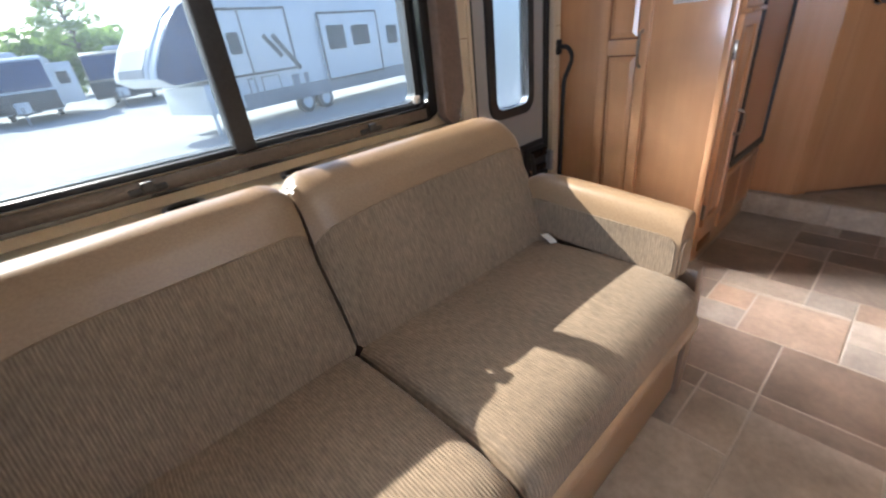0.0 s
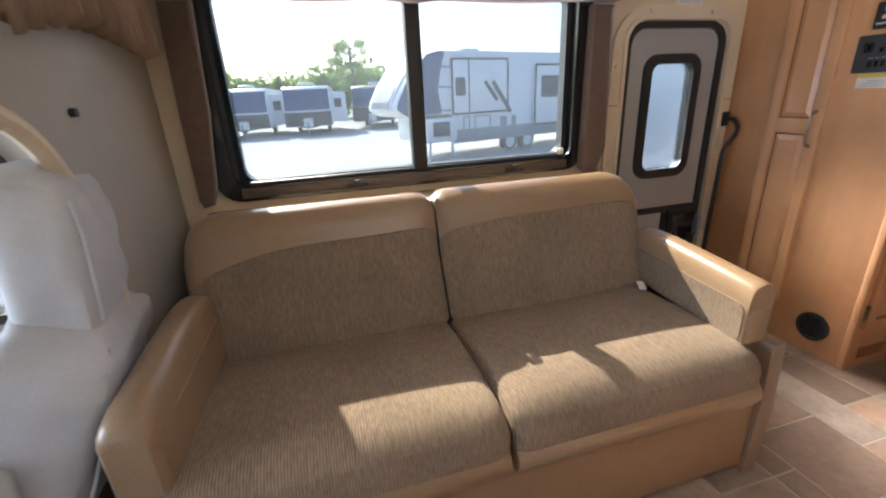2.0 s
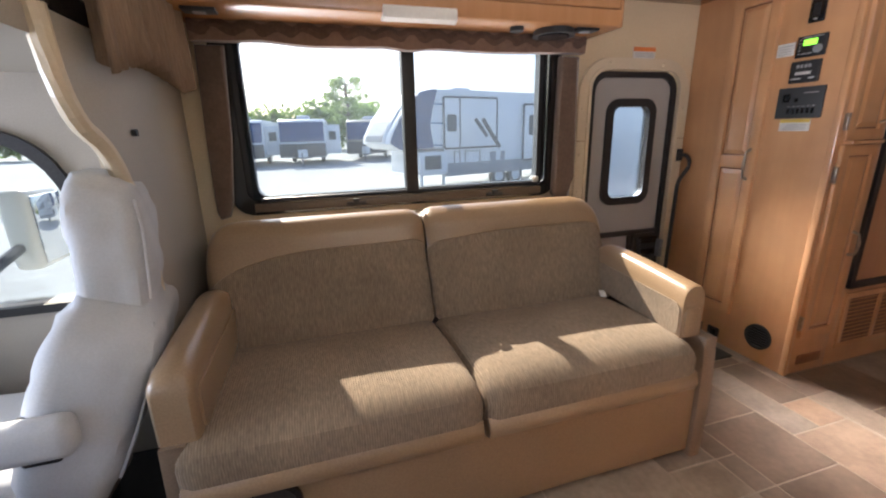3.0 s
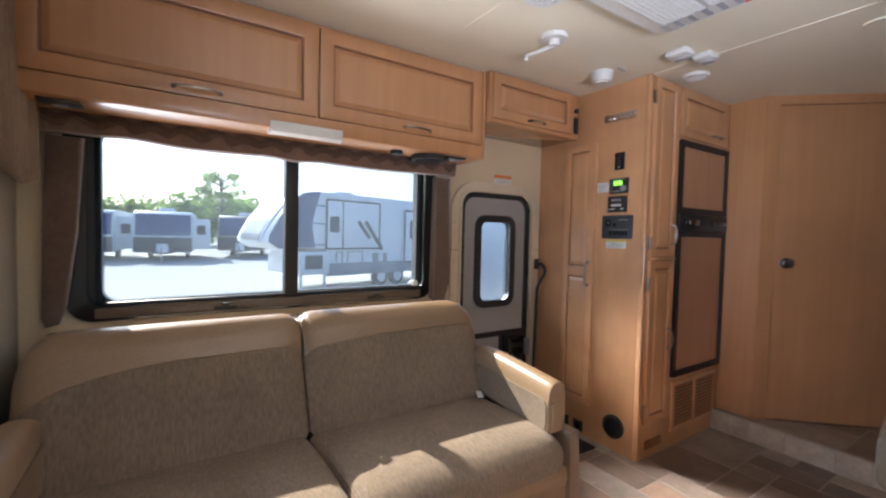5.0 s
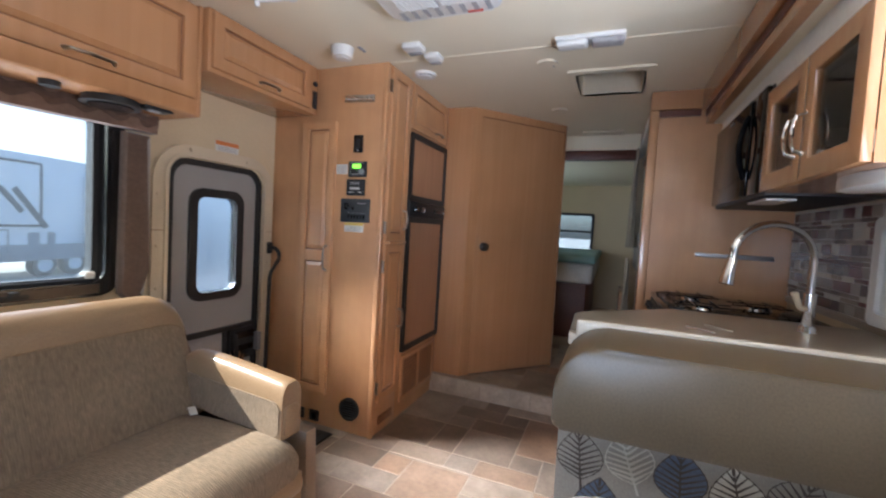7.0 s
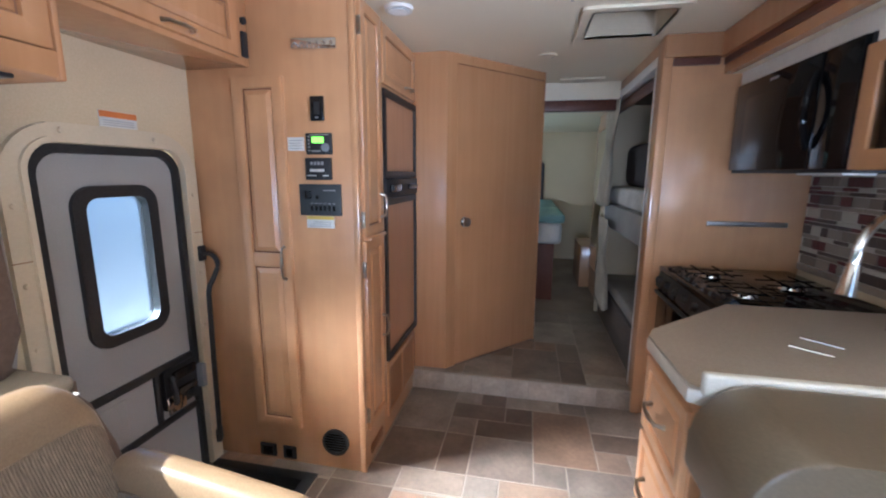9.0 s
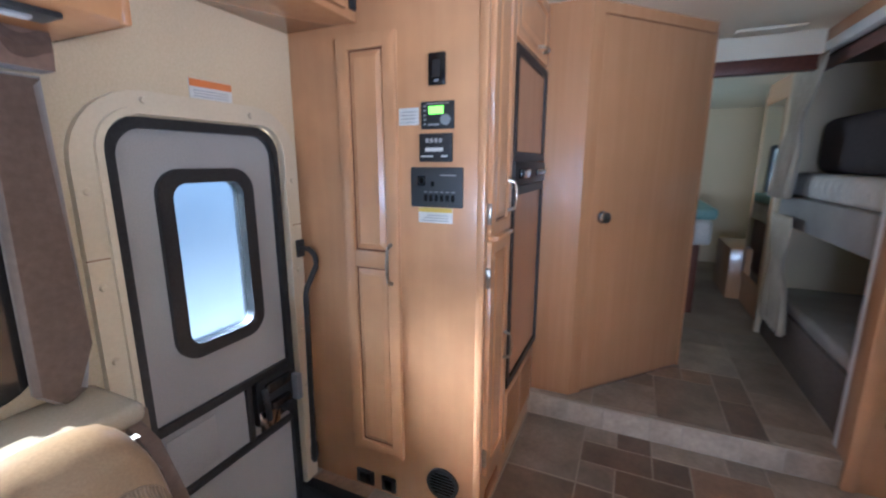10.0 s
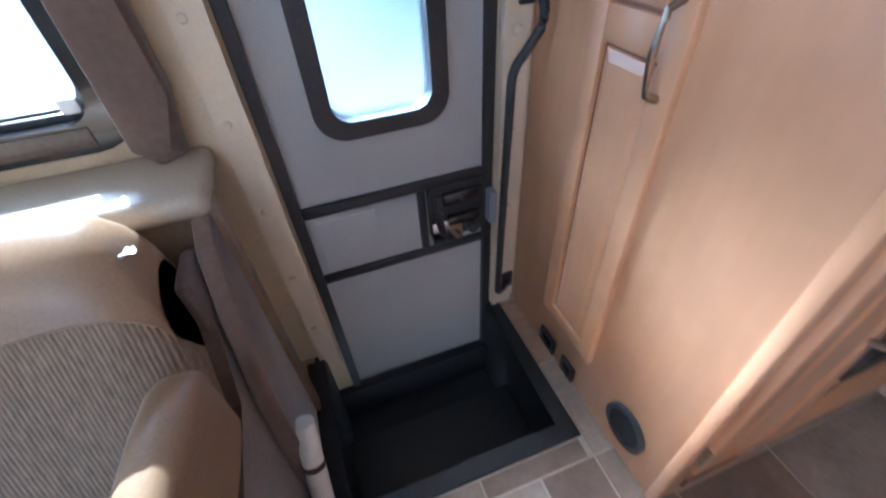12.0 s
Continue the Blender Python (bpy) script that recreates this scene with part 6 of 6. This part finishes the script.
part("skirt", placed(box(2.25, 12.52, -0.02, 0.02, 0.52, 1.0), fm), RV_GREY, fw, smooth=False)
part("front_bay", placed(box(1.15, 2.35, -0.03, 2.4, 0.62, 1.45, 0.04), fm), RV_WHITE, fw)
part("bay_hatch", placed(box(1.35, 2.05, -0.045, -0.028, 0.82, 1.32, 0.02), fm), RV_DARK, fw)
for x0, x1, z0, z1 in ((2.15, 4.6, 1.55, 3.35), (6.0, 9.2, 0.95, 3.15)):
    part("slide_out", placed(box(x0, x1, -0.12, 0.05, z0, z1, 0.02), fm), RV_WHITE, fw)
    line(fw, "slide_edge", [(x0, z0), (x1, z0), (x1, z1), (x0, z1), (x0, z0)], fm, RV_DARK, 0.07, -0.135)
line(fw, "slide_edge", [(2.85, 1.55), (2.85, 3.35)], fm, RV_DARK, 0.05, -0.135)
for x0, x1, z0, z1, y in ((2.28, 2.68, 2.15, 2.75, -0.13), (6.3, 7.2, 1.95, 2.75, -0.13), (7.6, 8.6, 2.0, 2.7, -0.13), (9.9, 10.6, 1.9, 2.6, -0.01)):
    w = part("window", placed(slab(rounded(x0, x1, z0, z1, 0.08), y - 0.02, y + 0.02), fm), RV_WINDOW, fw)
for a, b, c in (((3.55, 2.6), (4.1, 1.95), 0.14), ((3.9, 2.6), (4.75, 1.5), 0.16)):
    line(fw, "stripe", [a, b], fm, RV_DARK, c, -0.145)
for z in (3.1, 2.45, 1.68):
    line(fw, "stripe", [(1.1, z + 0.05), (2.15, z), (3.0, z - 0.02)], fm, RV_BLUE, 0.06, -0.022)
for x0, x1, z0, z1 in ((2.65, 2.9, 0.72, 1.42), (3.15, 3.85, 0.75, 1.42)):
    line(fw, "bay_door_edge", [(x0, z0), (x1, z0), (x1, z1), (x0, z1), (x0, z0)], fm, RV_GREY, 0.04, -0.03)
for x0, x1 in ((4.35, 4.65), (4.9, 5.1)):
    part("vent", placed(box(x0, x1, -0.03, 0.0, 0.85, 1.35), fm), RV_GREY, fw, smooth=False)
part("roof_unit", placed(box(3.2, 4.0, 0.8, 1.6, 3.60, 3.80, 0.08), fm), RV_WHITE, fw)
part("jack", placed(box(1.25, 1.33, 0.1, 0.18, 0.0, 0.65), fm), RV_WHITE, fw, smooth=False)
part("jack", placed(box(2.2, 2.28, 0.1, 0.18, 0.0, 0.65), fm), RV_WHITE, fw, smooth=False)
for x in (4.9, 5.8):
    wheel(fw, x, 0.2, fm)


def trailer(x, y, turn, skin, front, label):
    m = Matrix.Translation((x, y, GZ)) @ Matrix.Rotation(radians(turn), 4, "Z") @ Matrix.Diagonal((1.16, 1.0, 1.04, 1.0))
    ob = thing("travel_trailer", (x, y, GZ), label, "trailer", "trailers parked in a row")
    part("body", placed(slab([(-0.05, 0.55), (-0.10, 1.1), (0.0, 1.5), (0.35, 3.0), (0.6, 3.15), (8.0, 3.15), (8.0, 0.55)], -1.4, 1.4, "x", r=0.08), m), skin, ob)
    part("windscreen_panel", placed(box(-1.32, 1.32, -0.02, 0.02, 0, 1.35, 0.02), m @ Matrix.Translation((0, -0.02, 1.62)) @ Matrix.Rotation(radians(-13), 4, "X")), front, ob, "blue front panel")
    part("lower_front", placed(box(-1.38, 1.38, -0.17, -0.05, 0.6, 1.5, 0.03), m), RV_DARK, ob)
    part("slide_out", placed(box(1.3, 2.3, 1.0, 4.5, 0.75, 2.75, 0.03), m), RV_WHITE, ob)
    part("slide_window", placed(slab(rounded(1.6, 2.05, 1.7, 2.3, 0.05), 0.975, 1.0), m), RV_WINDOW, ob)
    part("roof_unit", placed(box(-0.35, 0.45, 1.5, 2.5, 3.15, 3.42, 0.08), m), RV_WHITE, ob)
    part("drawbar", placed(tube([(-0.5, 0.0, 0.55), (0, -1.4, 0.55), (0.5, 0.0, 0.55)], 0.05, 6), m), RV_DARK, ob)
    part("jack", placed(tube([(0, -1.2, 0.0), (0, -1.2, 0.9)], 0.04, 6), m), RV_GREY, ob)
    part("gas_bottle", placed(disc((0, -0.6, 0.85), 0.28, "z", 0.5, 16), m), RV_WHITE, ob)
    for s in (-1.0, 1.0):
        w = part("wheel", placed(disc((s, 4.5, 0.33), 0.33, "x", 0.24, 20), m), RV_DARK, ob)


trailer(-4.4, 32.5, -4, RV_WHITE, RV_NAVY, "white travel trailer with a blue front panel")
trailer(-0.15, 32.0, -4, RV_WHITE, RV_NAVY, "white travel trailer with a blue front panel and open slide")
trailer(4.8, 35.0, -14, RV_BEIGE, RV_NAVY, "beige travel trailer with a dark front window")
trailer(-9.2, 33.0, -4, RV_WHITE, RV_NAVY, "white travel trailer with a blue front panel at the row's end")


def leafage(bm, c, r, n, s, rnd):
    for _ in range(n):
        d = Vector((rnd.gauss(0, 1), rnd.gauss(0, 1), rnd.gauss(0, 1))).normalized()
        p = Vector(c) + Vector((d.x * r[0], d.y * r[1], d.z * r[2])) * rnd.uniform(0.5, 1.0)
        a, b = Vector((rnd.uniform(-1, 1), rnd.uniform(-1, 1), rnd.uniform(-1, 1))).normalized(), Vector((rnd.uniform(-1, 1), rnd.uniform(-1, 1), rnd.uniform(-1, 1))).normalized()
        q = s * rnd.uniform(0.5, 1.2)
        bm.faces.new([bm.verts.new(p + a * q), bm.verts.new(p + b * q * 0.6), bm.verts.new(p - a * q), bm.verts.new(p - b * q * 0.6)])


rnd = random.Random(3)
tr = thing("tree", (4.6, 48.0, GZ), "tall thin pine with sparse ragged foliage", "tree")
part("trunk", tube([(4.6, 48, GZ), (4.7, 48, 3.0), (4.5, 48, 5.5), (4.6, 48, 7.2)], [0.22, 0.17, 0.11, 0.03], 8), BARK, tr)
bm = bmesh.new()
for k in range(34):
    z = rnd.uniform(2.6, 6.9)
    w = 0.7 + 1.5 * (1 - abs(z - 4.6) / 2.6)
    a = rnd.uniform(0, 6.28)
    e = Vector((4.6 + w * math.cos(a), 48 + w * math.sin(a), z + rnd.uniform(0, 0.5)))
    part("limb", tube([(4.6, 48, z - 0.5), e], [0.06, 0.02], 5), BARK, tr)
    leafage(bm, e, (0.66, 0.66, 0.45), 80, 0.17, rnd)
part("crown", bm, LEAF, tr, smooth=False)
bm = bmesh.new()
for k in range(130):
    x = -75 + k * 1.1 + rnd.uniform(-1, 1)
    h = 6.2 - 0.05 * max(0.0, x) + 1.4 * noise.noise(Vector((x * 0.08, 0, 0))) + 1.2 * noise.noise(Vector((x * 0.35, 3, 0)))
    leafage(bm, (x, 62 + rnd.uniform(-2, 3), GZ + h * 0.55), (2.1, 1.5, h * 0.5), 230, 0.55, rnd)
woods = part("far_woods", bm, LEAF, None, smooth=False)
tagged(woods, "line of green woodland beyond the yard", "woods", "", "stuff")

# ---- floor tiles ----
U = 0.155
FORMS = {}


def tile_form(w, h, mat=TILE):
    if (w, h, mat) not in FORMS:
        bm = bmesh.new()
        g, t = 0.003, 0.002
        a = [bm.verts.new(p) for p in ((g, g, 0), (w - g, g, 0), (w - g, h - g, 0), (g, h - g, 0))]
        e = g + 0.0015
        b = [bm.verts.new(p) for p in ((e, e, t), (w - e, e, t), (w - e, h - e, t), (e, h - e, t))]
        bm.faces.new(b)
        for k in range(4):
            bm.faces.new((a[k], a[(k + 1) % 4], b[(k + 1) % 4], b[k]))
        me = bpy.data.meshes.new("tile")
        bm.to_mesh(me), bm.free()
        me.materials.append(mat)
        FORMS[w, h, mat] = me
    return FORMS[w, h, mat]


def lay(parent, x0, y0, nx, ny, z, keep, seed):
    rnd = random.Random(seed)
    used = set()
    for j in range(ny):
        for i in range(nx):
            if (i, j) in used:
                continue
            for w, h in rnd.choice((((2, 2), (2, 1), (1, 1)), ((2, 1), (1, 1)), ((3, 2), (2, 2), (1, 2), (1, 1)), ((1, 2), (1, 1)), ((2, 2), (1, 1)), ((3, 2), (2, 1), (1, 1)))):
                cells = [(i + a, j + b) for a in range(w) for b in range(h)]
                if all(c not in used and c[0] < nx and c[1] < ny for c in cells):
                    break
            used.update(cells)
            X0, Y0, X1, Y1 = x0 + i * U, y0 + j * U, x0 + (i + w) * U, y0 + (j + h) * U
            for a0, b0, a1, b1 in keep(X0, Y0, X1, Y1):
                ob = new("tile", tile_form(round(a1 - a0, 4), round(b1 - b0, 4)))
                ob.parent, ob.location = parent, (a0, b0, z)


def clip(ax, ay, bx, by):
    def cut(x0, y0, x1, y1):
        x0, y0, x1, y1 = max(x0, ax), max(y0, ay), min(x1, bx), min(y1, by)
        return [(x0, y0, x1, y1)] if x1 - x0 > 0.02 and y1 - y0 > 0.02 else []
    return cut


def main_floor(x0, y0, x1, y1):
    out = []
    for c in (clip(0.0, -1.5, 1.762, 1.0), clip(1.762, -1.5, 2.488, 0.762), clip(2.488, -1.5, 3.378, 1.3)):
        out += c(x0, y0, x1, y1)
    return out


FL, FH = bpy.data.objects["floor"], bpy.data.objects["floor_hall"]
lay(FL, -0.005, -1.465 - 0.155, 22, 19, 0.0, main_floor, 4)
lay(FH, 3.40, -0.86, 9, 9, FLOOR2, clip(3.40, -0.82, 4.9, 0.50), 9)
for k, (y, w) in enumerate(((-0.80, 0.20), (-0.60, 0.16), (-0.44, 0.24), (-0.20, 0.14), (-0.06, 0.22), (0.16, 0.18), (0.34, 0.20))):
    ob = new("riser_tile", tile_form(round(w, 3), 0.118, RISER_TILE))
    ob.parent = FH
    ob.matrix_basis = Matrix.Translation((3.379, y + w, 0.003)) @ Matrix.Rotation(radians(-90), 4, "Z") @ Matrix.Rotation(radians(90), 4, "X")
# mosaic backsplash: bands of tall and slim tiles
MF = {}
rnd = random.Random(8)
BS = bpy.data.objects["wall_backsplash"]
z = 0.957
for j in range(14):
    h = (0.047, 0.020, 0.020, 0.047, 0.020)[j % 5]
    x = 2.556
    while x < 3.36:
        w = min(rnd.choice((0.048, 0.072, 0.096) if h > 0.03 else (0.096, 0.144)), 3.362 - x)
        if w > 0.02:
            key = (round(w, 4), h)
            if key not in MF:
                bm = box(0.0015, w - 0.0015, 0, 0.006, 0.0015, h - 0.0015, 0.001, 1)
                me = bpy.data.meshes.new("mosaic_tile")
                bm.to_mesh(me), bm.free()
                me.materials.append(MOSAIC)
                MF[key] = me
            ob = new("mosaic_tile", MF[key])
            ob.parent, ob.location = BS, (x, YS + 0.0035, z)
        x += w
    z += h
